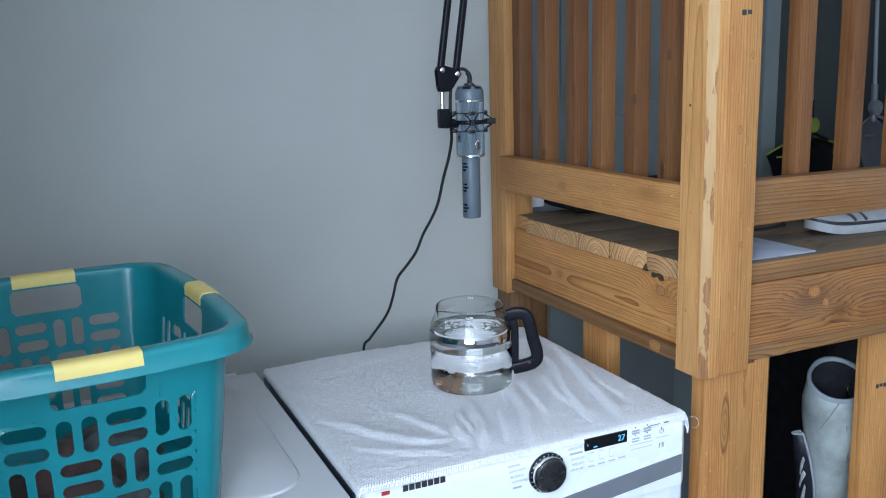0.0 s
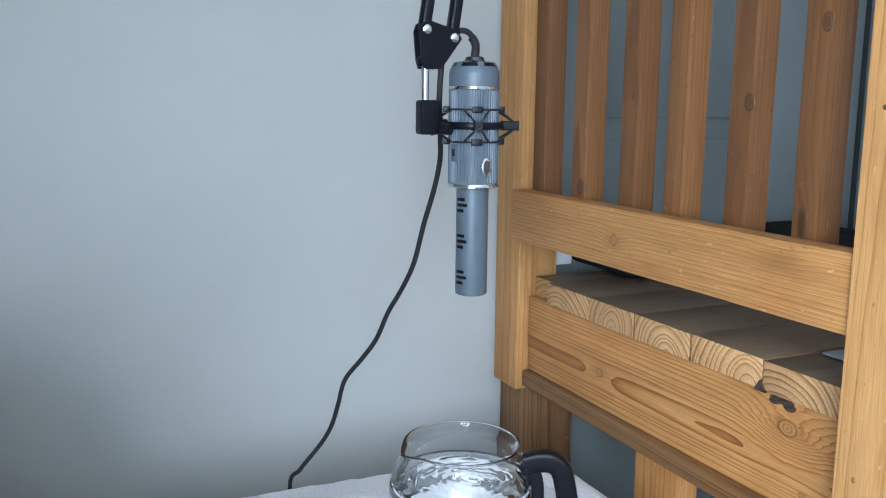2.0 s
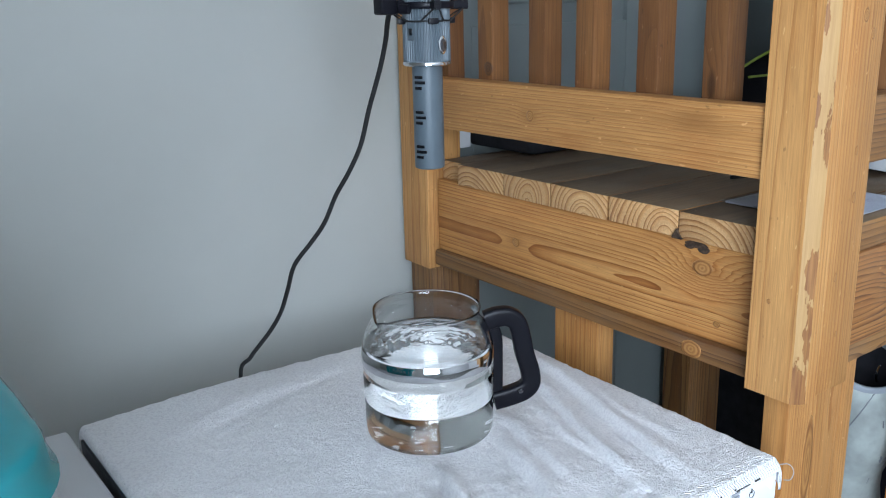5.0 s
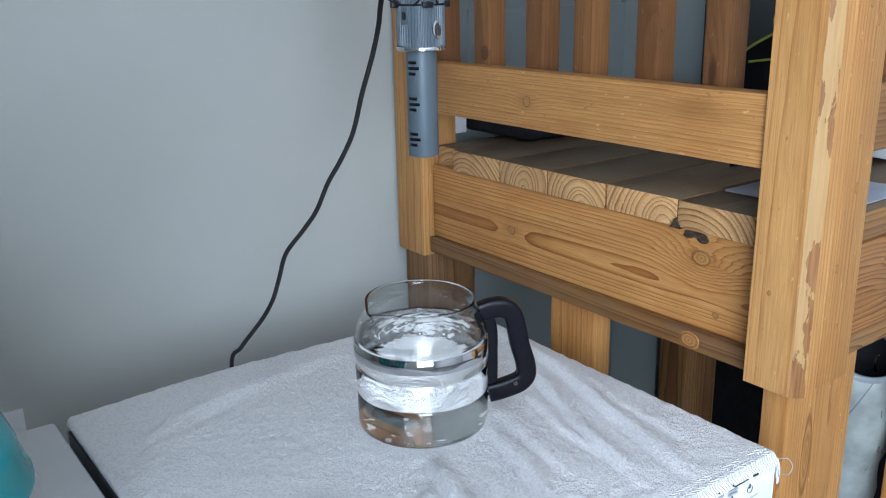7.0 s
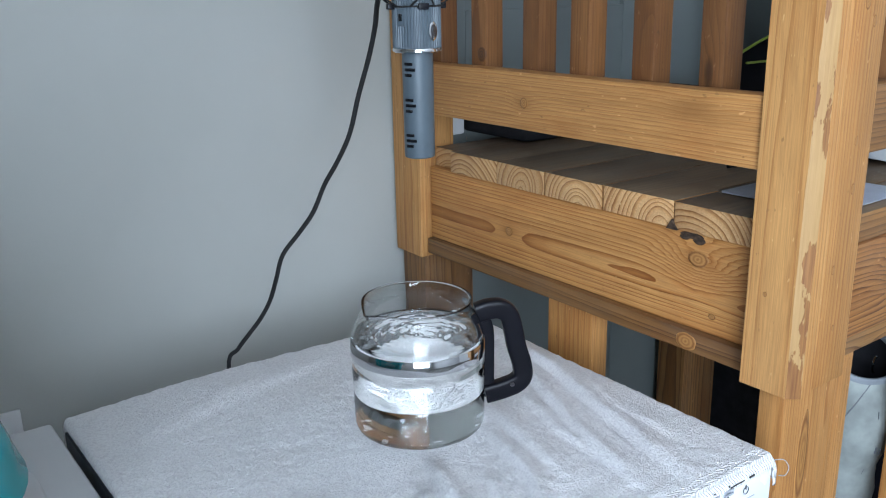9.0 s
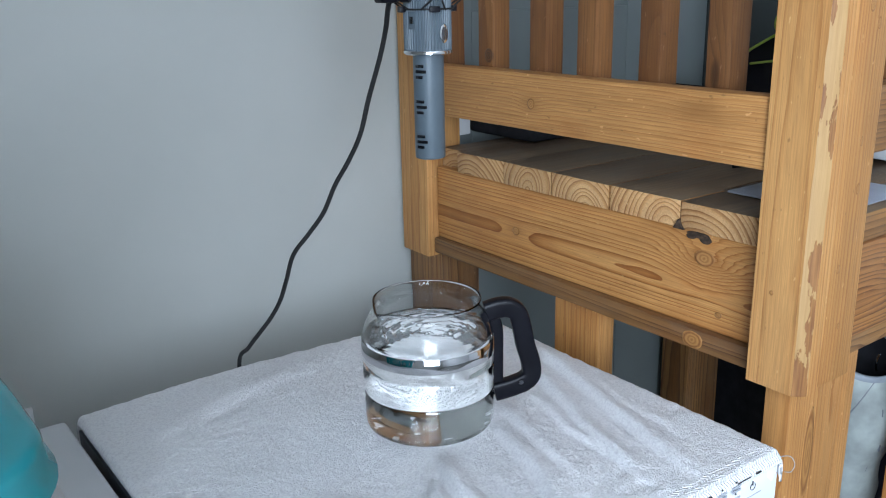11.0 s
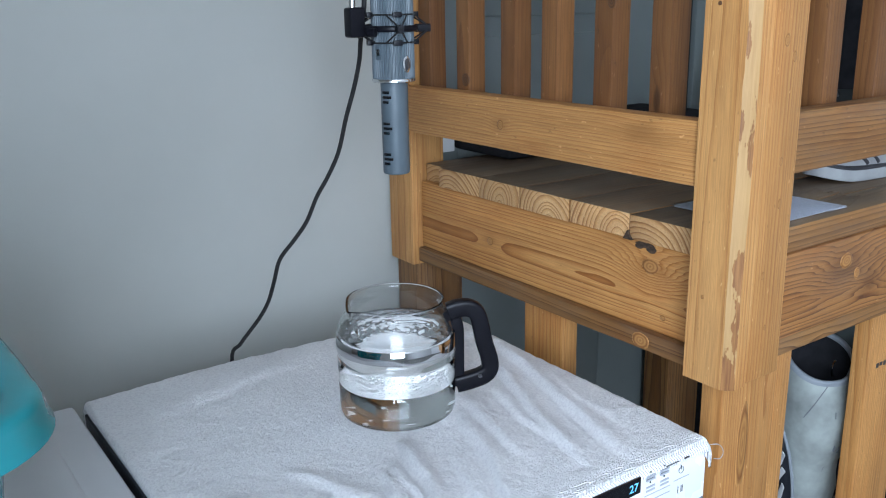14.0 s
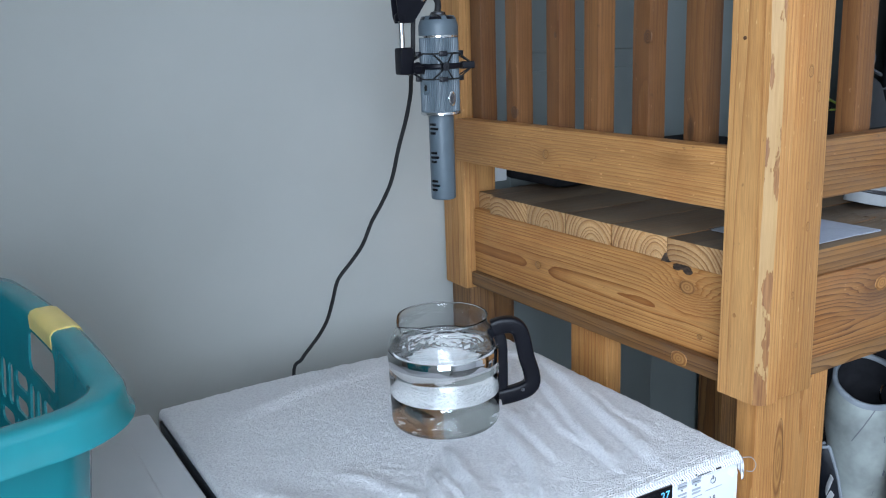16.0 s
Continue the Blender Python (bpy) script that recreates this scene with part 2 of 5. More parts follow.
PRINT_DARK = plain("dark_print", (0.03, 0.03, 0.035), 0.4, 0.0, 0.05, 18, 0)
NAVY = plain("navy_pocket_and_side_shade", (0.022, 0.026, 0.036), 0.4, 0.0, 0.1)
RED = plain("red_tag", (0.42, 0.03, 0.025), 0.4)
GLOSS_BLACK = plain("gloss_black", (0.006, 0.006, 0.008), 0.12, 0.0, 0.1, 18, 0)
BLACK = plain("black_plastic", (0.006, 0.006, 0.009), 0.33, 0.0, 0.2, 30, 0.1, 700)
RUBBER = plain("black_rubber", (0.02, 0.02, 0.021), 0.6, 0.0, 0.2, 60, 0.2, 900)
BLACK_CLOTH = plain("black_cloth", (0.018, 0.018, 0.021), 0.9, 0.0, 0.3, 25, 0.6, 600)
for dull in (BLACK, RUBBER, BLACK_CLOTH):
    dull.node_tree.nodes["Principled BSDF"].inputs["Specular IOR Level"].default_value = 0.16
CHROME = plain("chrome", (0.75, 0.76, 0.78), 0.12, 1.0, 0.05)
MIRROR_STEEL = plain("polished_steel", (0.62, 0.63, 0.65), 0.06, 1.0, 0.04, 18, 0)
STEEL = plain("brushed_steel", (0.16, 0.165, 0.18), 0.28, 1.0, 0.1, 40)
SILVER = plain("silver_blue_paint", (0.084, 0.110, 0.130), 0.45, 0.08, 0.06, 30, 0.05, 900)
TEAL = plain("teal_plastic", (0.010, 0.215, 0.245), 0.21, 0.0, 0.10, 9.0, 0.06, 500)
YELLOW = plain("yellow_plastic", (0.80, 0.62, 0.20), 0.38, 0.0, 0.05)
WHITE_PLASTIC = plain("white_plastic", (0.72, 0.73, 0.74), 0.4, 0.0, 0.04)
LIME = plain("lime_plastic", (0.20, 0.27, 0.03), 0.45)
WHITE_VINYL = plain("soiled_white_vinyl", (0.30, 0.33, 0.315), 0.55, 0.0, 0.4, 11, 0.4, 160)
DULL_WHITE = plain("dull_white_rubber", (0.33, 0.34, 0.345), 0.6, 0.0, 0.1, 30)
PALE_DULL = plain("pale_grey_plastic", (0.26, 0.29, 0.32), 0.5, 0.0, 0.1)
CANVAS = plain("white_canvas", (0.32, 0.325, 0.33), 0.85, 0.0, 0.12, 40, 0.6, 900)
GREY_CLOTH = plain("grey_cloth", (0.09, 0.10, 0.105), 0.95, 0.0, 0.5, 12, 0.6, 500)
LAUNDRY = plain("dark_cloth", (0.10, 0.06, 0.055), 0.95, 0.0, 0.5, 12, 0.6, 500)


def towel_cloth(name, hem):
    n = Nodes(name, 0.95, 0.0, (0.84, 0.815, 0.835))
    p = n.place()
    # small shadows among the terry pile, multiplied into the colour
    loop_shade = n.ramp(n.noise(p, 240.0, 3.0, 0.7), (0.34, (0.83, 0.82, 0.84)), (0.56, (1, 1, 1)))
    tone = n.mix(1.0, n.ramp(n.noise(p, 9.0, 6.0, 0.65), (0.3, (0.95, 0.94, 0.955)), (0.7, (0.985, 0.98, 0.99))), loop_shade, "MULTIPLY")
    n.put("Base Color", tone)
    n.put("Sheen Weight", 0.4)
    if hem:  # a woven band of small slanting stitches
        sep = n.add("SeparateXYZ", {0: p})
        zig = n.math("PINGPONG", sep.outputs[1], 0.0052)
        run = n.math("ADD", sep.outputs[0], n.math("MULTIPLY", zig, 0.9))
        stitch = n.math("SINE", n.math("MULTIPLY", run, 1350.0))
        row = n.math("SINE", n.math("MULTIPLY", sep.outputs[1], 1200.0))
        high = n.math("ADD", n.math("ADD", stitch, n.math("MULTIPLY", row, 0.5)), n.math("MULTIPLY", n.noise(p, 500.0), 1.2))
        n.bump(high, 0.75, 0.0016)
    else:
        pile = n.math("ADD", n.noise(p, 380.0, 3.0, 0.7), n.math("MULTIPLY", n.noise(p, 120.0, 3.0), 0.9))
        n.bump(pile, 1.0, 0.0065)
    return n.mat


TERRY, HEM = towel_cloth("terry_cloth", False), towel_cloth("towel_hem", True)


def clear(name, ior, rough=0.0, tint=(1, 1, 1)):
    n = Nodes(name, rough, 0.0, tint)
    n.put("Transmission Weight", 1.0)
    n.put("IOR", ior)
    return n.mat


GLASS, WATER, FILM = clear("glass", 1.42, 0.0, (0.985, 1.0, 0.995)), clear("water", 1.333), clear("clear_film", 1.06, 0.05)


def glow(name, colour, strength):
    n = Nodes(name, 0.4, 0.0, (0.01, 0.01, 0.01))
    n.put("Emission Color", (*colour, 1))
    n.put("Emission Strength", strength)
    return n.mat


DIGITS = glow("blue_digits", (0.12, 0.55, 1.0), 1.6)


# ---- building helpers ----
def thing(name, base, label, category, group="", kind=""):
    ob = new(name)
    ob.location = base
    ob.empty_display_size = 0.05
    return tagged(ob, label, category, group, kind)


def world_at(ob):
    m = ob.matrix_basis.copy()
    while ob.parent:
        m = ob.parent.matrix_basis @ ob.matrix_parent_inverse @ m
        ob = ob.parent
    return m


def under(ob, parent):
    """Hang ob under parent, so that ob's own pose stays a pose in the world."""
    if parent:
        ob.parent = parent
        ob.matrix_parent_inverse = world_at(parent).inverted()
    return ob


def part(name, bm, mat, parent=None, label="", smooth=True, m=None, angle=35):
    mesh = bpy.data.meshes.new(name)
    bmesh.ops.recalc_face_normals(bm, faces=bm.faces)
    bm.to_mesh(mesh)
    bm.free()
    for one in mat if isinstance(mat, (list, tuple)) else [mat]:
        mesh.materials.append(one)
    if smooth:
        mesh.shade_smooth()
        mesh.set_sharp_from_angle(angle=radians(angle))
    ob = new(name, mesh)
    if m is not None:
        ob.matrix_basis = m
    under(ob, parent)
    return tagged(ob, label)


def box_bm(x0, x1, y0, y1, z0, z1, bevel=0.0, seg=2):
    bm = bmesh.new()
    bmesh.ops.create_cube(bm, size=1)
    for v in bm.verts:
        v.co = Vector(((x0 + x1) / 2 + v.co.x * (x1 - x0), (y0 + y1) / 2 + v.co.y * (y1 - y0), (z0 + z1) / 2 + v.co.z * (z1 - z0)))
    if bevel:
        bmesh.ops.bevel(bm, geom=bm.edges[:], offset=bevel, segments=seg, profile=0.6, affect="EDGES")
    return bm


def box(name, x0, x1, y0, y1, z0, z1, mat, parent=None, bevel=0.002, label="", seg=2):
    return part(name, box_bm(x0, x1, y0, y1, z0, z1, bevel, seg), mat, parent, label)


def board(name, x0, x1, y0, y1, z0, z1, mat, parent, label="", bevel=0.004, rough=0.0008):
    """A sawn board with eased, slightly uneven edges; its own x axis runs with the grain."""
    size = (x1 - x0, y1 - y0, z1 - z0)
    axis = max(range(3), key=lambda i: size[i])
    turn = (Matrix.Identity(4), pose(0, 0, 0, 0, 0, 90), pose(0, 0, 0, 0, -90, 0))[axis]
    back = turn.inverted().to_3x3()
    dims = [abs(c) for c in back @ Vector(size)]
    bm = box_bm(*(s * d / 2 for d in dims for s in (-1, 1)), bevel, 2)
    cuts = max(1, int(dims[0] / 0.07))
    for i in range(1, cuts):
        x = -dims[0] / 2 + dims[0] * i / cuts
        bmesh.ops.bisect_plane(bm, geom=bm.verts[:] + bm.edges[:] + bm.faces[:], plane_co=(x, 0, 0), plane_no=(1, 0, 0))
    seed = Vector((x0 * 7.1, y0 * 5.3, z0 * 3.7))
    for v in bm.verts:
        v.co += noise.noise_vector(v.co * 9 + seed) * rough
    centre = Matrix.Translation(((x0 + x1) / 2, (y0 + y1) / 2, (z0 + z1) / 2))
    return part(name, bm, mat, parent, label, m=centre @ turn)


def lathe(profile, seg=48, centre=(0, 0, 0), cap=True):
    """A turned form from (radius, height) pairs round an upright axis."""
    bm = bmesh.new()
    rings = []
    for r, z in profile:
        rings.append([bm.verts.new((centre[0] + r * math.cos(a), centre[1] + r * math.sin(a), centre[2] + z))
                      for a in (2 * math.pi * i / seg for i in range(seg))])
    for a, b in zip(rings, rings[1:]):
        for i in range(seg):
            j = (i + 1) % seg
            bm.faces.new((a[i], a[j], b[j], b[i]))
    if cap:
        bm.faces.new(rings[0][::-1])
        bm.faces.new(rings[-1])
    return bm


def smooth_path(points, steps=8):
    """A Catmull-Rom curve through the points."""
    pts = [Vector(p) for p in points]
    pts = [2 * pts[0] - pts[1]] + pts + [2 * pts[-1] - pts[-2]]
    out = []
    for i in range(1, len(pts) - 2):
        a, b, c, d = pts[i - 1:i + 3]
        for k in range(steps):
            t = k / steps
            out.append(0.5 * ((2 * b) + (c - a) * t + (2 * a - 5 * b + 4 * c - d) * t * t + (3 * b - a - 3 * c + d) * t ** 3))
    return out + [pts[-2]]


def sweep(path, rx, ry=None, seg=12, closed=False, up=(0, 0, 1), square=0.0):
    """A tube along a path; ry is the half width across, square flattens the section's sides."""
    ry = ry or rx
    bm = bmesh.new()
    rings = []
    n = len(path)
    side0 = None
    for i, p in enumerate(path):
        a = path[i - 1] if (i or closed) else path[i]
        b = path[(i + 1) % n] if (i < n - 1 or closed) else path[i]
        way = (Vector(b) - Vector(a)).normalized()
        side = way.cross(Vector(up))
        if side.length < 1e-4:
            side = side0 or Vector((1, 0, 0))
        side.normalize()
        if side0 and side.dot(side0) < 0:
            side = -side
        side0 = side
        top = side.cross(way)
        ring = []
        for k in range(seg):
            ang = 2 * math.pi * (k + 0.5) / seg
            c, s = math.cos(ang), math.sin(ang)
            if square:
                c, s = (math.copysign(abs(v) ** (1 - square), v) for v in (c, s))
            ring.append(bm.verts.new(Vector(p) + top * (rx * c) + side * (ry * s)))
        rings.append(ring)
    pairs = list(zip(rings, rings[1:])) + ([(rings[-1], rings[0])] if closed else [])
    for a, b in pairs:
        for k in range(seg):
            j = (k + 1) % seg
            bm.faces.new((a[k], a[j], b[j], b[k]))
    if not closed:
        bm.faces.new(rings[0][::-1])
        bm.faces.new(rings[-1])
    return bm


def rod(name, a, b, r, mat, parent=None, label="", seg=16):
    return part(name, sweep([Vector(a), Vector(b)], r, seg=seg, up=(0.3, 0.9, 0.2)), mat, parent, label)


def letters(name, text, size, m, mat, parent, label=""):
    """Flat printed letters in the built-in font, turned into a mesh."""
    curve = bpy.data.curves.new(name, "FONT")
    curve.body, curve.size, curve.extrude, curve.resolution_u = text, size, 0.0002, 3
    tmp = new(name, curve)
    mesh = bpy.data.meshes.new_from_object(tmp.evaluated_get(bpy.context.evaluated_depsgraph_get()))
    bpy.data.objects.remove(tmp)
    mesh.materials.clear()
    mesh.materials.append(mat)
    ob = new(name, mesh)
    ob.matrix_basis = m
    under(ob, parent)
    return tagged(ob, label)


# ---- the room ----
def structure(ob, label, category):
    return tagged(ob, label, category, kind="structure")


T = 0.12
DOOR_X0, DOOR_X1, DOOR_Z1 = 1.275, 2.155, 2.06
structure(box("floor", ROOM_X0 - T, ROOM_X1 + T, ROOM_Y0 - T, WALL_Y + T, -0.1, 0, FLOOR, bevel=0), "grey concrete floor", "floor")
structure(box("ceiling", ROOM_X0 - T, ROOM_X1 + T, ROOM_Y0 - T, WALL_Y + T, CEIL, CEIL + 0.1, CEILING, bevel=0), "plain white ceiling", "ceiling")
north = structure(thing("wall_north", (ROOM_X0, WALL_Y, 0), "light grey painted wall behind washer, dryer and bed", "wall"), "", "wall")
box("wall_section", ROOM_X0 - T, DOOR_X0, WALL_Y, WALL_Y + T, 0, CEIL, PAINT, north, 0)
box("wall_section", DOOR_X1, ROOM_X1 + T, WALL_Y, WALL_Y + T, 0, CEIL, SHADED_WALL, north, 0, "part beyond the door, coloured dark for its shade")
box("wall_section", DOOR_X0, DOOR_X1, WALL_Y, WALL_Y + T, DOOR_Z1, CEIL, PAINT, north, 0)
structure(box("wall_east", ROOM_X1, ROOM_X1 + T, ROOM_Y0, WALL_Y, 0, CEIL, DIM_PAINT, bevel=0), "dull grey painted wall at the far end", "wall")
structure(box("wall_south", ROOM_X0 - T, ROOM_X1 + T, ROOM_Y0 - T, ROOM_Y0, 0, CEIL, DIM_PAINT, bevel=0), "dull grey painted wall", "wall")
west = structure(thing("wall_west", (ROOM_X0, 0, 0), "light grey painted wall with a window opening", "wall"), "", "wall")
box("wall_section", ROOM_X0 - T, ROOM_X0, ROOM_Y0, WIN_Y0, 0, CEIL, PAINT, west, 0)
box("wall_section", ROOM_X0 - T, ROOM_X0, WIN_Y1, WALL_Y, 0, CEIL, PAINT, west, 0)
box("wall_section", ROOM_X0 - T, ROOM_X0, WIN_Y0, WIN_Y1, 0, WIN_Z0, PAINT, west, 0)
box("wall_section", ROOM_X0 - T, ROOM_X0, WIN_Y0, WIN_Y1, WIN_Z1, CEIL, PAINT, west, 0)

# the panelled door behind the bed
door = structure(thing("door_1", (DOOR_X0, WALL_Y + 0.02, 0), "closed pale grey panelled door behind the bed", "door"), "", "door")
DY = WALL_Y + 0.012
PX0, PX1 = 1.36, 1.845
box("stile", DOOR_X0 + 0.003, PX0, DY, DY + 0.035, 0.005, DOOR_Z1 - 0.003, DOOR_PAINT, door, 0.003)
box("stile", PX1, DOOR_X1 - 0.003, DY, DY + 0.035, 0.005, DOOR_Z1 - 0.003, DOOR_PAINT, door, 0.003)
for z0, z1 in ((0.005, 0.24), (0.42, 1.498), (1.96, DOOR_Z1 - 0.003)):
    box("rail", PX0, PX1, DY, DY + 0.035, z0, z1, DOOR_PAINT, door, 0.003)
for z0, z1 in ((0.24, 0.42), (1.498, 1.96)):
    box("panel", PX0 - 0.004, PX1 + 0.004, DY + 0.012, DY + 0.030, z0 - 0.004, z1 + 0.004, DOOR_PAINT, door, 0)
    box("panel_field", PX0 + 0.045, PX1 - 0.045, DY + 0.004, DY + 0.014, z0 + 0.045, z1 - 0.045, DOOR_PAINT, door, 0.004)
trim = structure(thing("trim", (DOOR_X0, WALL_Y, 0), "pale grey moulded casing round the door", "trim"), "", "trim")
for x0, x1 in ((DOOR_X0 - 0.062, DOOR_X0), (DOOR_X1, DOOR_X1 + 0.062)):
    box("casing", x0, x1, WALL_Y - 0.016, WALL_Y + 0.004, 0, DOOR_Z1 + 0.06, DOOR_PAINT, trim, 0.005)

# ---- the bunk bed ----
bed = thing("bunk_bed", (1.16, 1.32, 0), "home-built honey pine loft bed with slatted end and plank deck", "bed")
BED_TOP = 2.2
PX, PY = 1.120, 1.279


def waney_post(name, x0, x1, y0, y1, z0, z1, parent):
    """A corner stud with a torn, waney outer corner."""
    bm = bmesh.new()
    rings = []
    steps = 60
    for i in range(steps + 1):
        z = z0 + (z1 - z0) * i / steps
        w = 0.0155 + 0.004 * noise.noise((z * 6, 1.3, 0)) + 0.002 * noise.noise((z * 31, 4.1, 0))
        u = 0.0135 + 0.004 * noise.noise((z * 5, 7.7, 0)) + 0.002 * noise.noise((z * 27, 9.1, 0))
        j = 0.0006 * noise.noise((z * 12, 2.2, 5))
        ring = [(x0 + j, y1), (x0 + j, y0 + u), (x0 + w * 0.42, y0 + u * 0.45), (x0 + w, y0 + j), (x1 - 0.003, y0 + j), (x1, y0 + 0.003), (x1, y1)]
        rings.append([bm.verts.new((z - (z0 + z1) / 2, -(y - (y0 + y1) / 2), x - (x0 + x1) / 2)) for x, y in ring])
    for a, b in zip(rings, rings[1:]):
        for k in range(7):
            f = bm.faces.new((a[k], a[(k + 1) % 7], b[(k + 1) % 7], b[k]))
            if k in (1, 2):
                f.material_index = 1
    bm.faces.new(rings[0][::-1])
    bm.faces.new(rings[-1])
    m = Matrix.Translation(((x0 + x1) / 2, (y0 + y1) / 2, (z0 + z1) / 2)) @ Matrix(((0, 0, 1, 0), (0, -1, 0, 0), (1, 0, 0, 0), (0, 0, 0, 1)))
    return part(name, bm, [WOOD_POST, WANE], parent, "pale post stud with torn bark along its edge", m=m, angle=25)


waney_post("post_stud", PX, PX + 0.042, PY, PY + 0.079, 1.041, BED_TOP, bed)
board("post_stud", PX + 0.0435, PX + 0.1215, PY + 0.004, PY + 0.079, 1.041, BED_TOP, WOOD, bed, "honey pine post stud with nail holes")
board("post", 1.150, 1.235, 2.124, 2.214, 1.024, BED_TOP, WOOD_POST, bed, "pale pine post against the wall")
board("end_rail", 1.127, 1.165, PY + 0.0795, 2.118, 1.322, 1.414, WOOD_RAIL_SHADED, bed)
board("end_rail", 1.127, 1.165, PY + 0.0795, 2.118, 2.05, 2.14, WOOD, bed)
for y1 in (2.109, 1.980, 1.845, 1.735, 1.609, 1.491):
    board("slat", 1.167, 1.207, y1 - 0.040, y1, 1.34, 2.13, WOOD_SLAT_SHADED, bed)
# deck planks run along the bed, their sawn ends show at the end of the bed
edges = (2.118, 2.044, 1.906, 1.782, 1.652, 1.514, 1.385, 1.308)
for i, (y1, y0) in enumerate(zip(edges, edges[1:])):
    x0 = 1.162 + (0.022 if i == 0 else random.uniform(-0.002, 0.003))
    z1 = 1.251 - (0.004 if i == 0 else random.uniform(0, 0.0015))
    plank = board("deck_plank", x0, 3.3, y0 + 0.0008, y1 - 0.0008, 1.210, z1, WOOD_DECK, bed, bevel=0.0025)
    plank.data.materials.append(WOOD_WORN_SHADED)
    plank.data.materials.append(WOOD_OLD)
    for f in plank.data.polygons:  # the walked-on top is worn grey, darkened to hold its shade; long edges browner
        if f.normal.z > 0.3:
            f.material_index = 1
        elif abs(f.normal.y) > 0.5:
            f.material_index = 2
board("end_board", 1.171, 1.209, PY + 0.0795, 2.118, 1.066, 1.2095, WOOD_END, bed)
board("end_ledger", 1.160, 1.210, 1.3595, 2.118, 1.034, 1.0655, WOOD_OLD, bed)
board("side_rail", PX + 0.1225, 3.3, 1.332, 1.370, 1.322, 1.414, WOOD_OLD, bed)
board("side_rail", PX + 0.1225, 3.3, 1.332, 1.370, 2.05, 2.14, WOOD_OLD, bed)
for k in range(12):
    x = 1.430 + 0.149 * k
    board("slat", x, x + 0.043, 1.3705, 1.408, 1.34, 2.13, WOOD_SLAT_SHADED, bed)
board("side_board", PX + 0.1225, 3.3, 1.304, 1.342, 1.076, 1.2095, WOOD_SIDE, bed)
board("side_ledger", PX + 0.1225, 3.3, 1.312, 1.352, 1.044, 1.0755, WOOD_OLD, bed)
board("leg", 1.155, 1.288, 1.312, 1.350, 0, 1.0405, WOOD, bed)
board("leg", 1.2895, 1.333, 1.318, 1.356, 0, 1.0435, WOOD, bed)
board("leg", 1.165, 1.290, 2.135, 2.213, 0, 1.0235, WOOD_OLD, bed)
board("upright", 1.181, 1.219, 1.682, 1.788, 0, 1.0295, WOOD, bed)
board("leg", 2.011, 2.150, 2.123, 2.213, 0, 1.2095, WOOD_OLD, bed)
board("upright", 1.735, 1.875, 1.405, 1.441, 0, 1.2095, WOOD, bed, "pine upright with a faded stamp")
board("post", 3.2, 3.29, 1.29, 1.331, 0, BED_TOP, WOOD, bed)


def knot(face, centre, rx, rz, mat=KNOT, proud=0.0008):
    """A knot let into a board's face: face 'x' looks along -x, 'y' along -y."""
    bm = lathe([(1.0, -0.004), (1.0, 0.0), (0.93, 0.6), (0.5, 1.0), (0.0, 1.0)], 28, cap=False)
    for v in bm.verts:
        a = math.atan2(v.co.y, v.co.x)
        w = 1 + 0.12 * noise.noise((math.cos(a) * 1.5 + centre[1] * 9, math.sin(a) * 1.5, centre[2] * 9))
        v.co = Vector((v.co.x * rx * w, v.co.y * rz * w, v.co.z * proud if v.co.z >= 0 else -0.003))
    turn = pose(0, 0, 0, 90, 0, -90 if face == "x" else 0)
    return part("knot", bm, mat, bed, m=Matrix.Translation(centre) @ turn, angle=80)


knot("x", (1.127, 1.795, 1.366), 0.010, 0.010)
knot("x", (1.171, 1.880, 1.127), 0.010, 0.009)
knot("x", (1.160, 1.478, 1.049), 0.018, 0.013)
knot("x", (1.171, 1.487, 1.2035), 0.021, 0.0050, CHARRED_AND_SHADE, 0.0004)
knot("x", (1.171, 1.474, 1.1985), 0.011, 0.0060, CHARRED_AND_SHADE, 0.0007)
knot("x", (1.171, 1.499, 1.1995), 0.009, 0.0042, CHARRED_AND_SHADE, 0.0010)
knot("x", (1.171, 1.474, 1.172), 0.018, 0.013)
knot("x", (1.171, 1.444, 1.094), 0.006, 0.005)
knot("x", (1.167, 1.573, 1.575), 0.009, 0.012, KNOT_DARK)
knot("x", (1.167, 1.815, 1.583), 0.005, 0.006, KNOT_DARK)
knot("x", (1.167, 1.950, 1.433), 0.011, 0.013, KNOT_DARK)
knot("x", (1.167, 1.458, 1.666), 0.009, 0.012, KNOT_DARK)
knot("x", (1.1235, 1.293, 1.4515), 0.005, 0.006, KNOT_DARK)
knot("x", (1.120, 1.335, 1.57), 0.003, 0.003, KNOT_DARK)
knot("x", (1.120, 1.332, 1.17), 0.003, 0.0035)
knot("y", (1.435, 1.304, 1.172), 0.017, 0.013)
knot("y", (1.47, 1.304, 1.145), 0.008, 0.010)
knot("y", (1.212, 1.312, 0.915), 0.013, 0.072)
for x, z, r in ((1.196, 1.522, 0.006), (1.215, 1.50, 0.005), (1.205, 1.36, 0.004), (1.21, 1.30, 0.005), (1.185, 1.20, 0.004), (1.20, 1.12, 0.003), (1.22, 1.66, 0.005), (1.19, 1.78, 0.004)):
    knot("y", (x, 1.283, z), r, r * 1.6, KNOT, 0.0004)
# a dark wedge for the shade in a chipped notch under two plank ends
chip = bmesh.new()
tri = [[chip.verts.new((x, 1.514 + dy, z)) for dy, z in ((-0.009, 1.2095), (0.010, 1.2095), (0.001, 1.224))] for x in (1.1590, 1.166)]
chip.faces.new(tri[0])
chip.faces.new(tri[1][::-1])
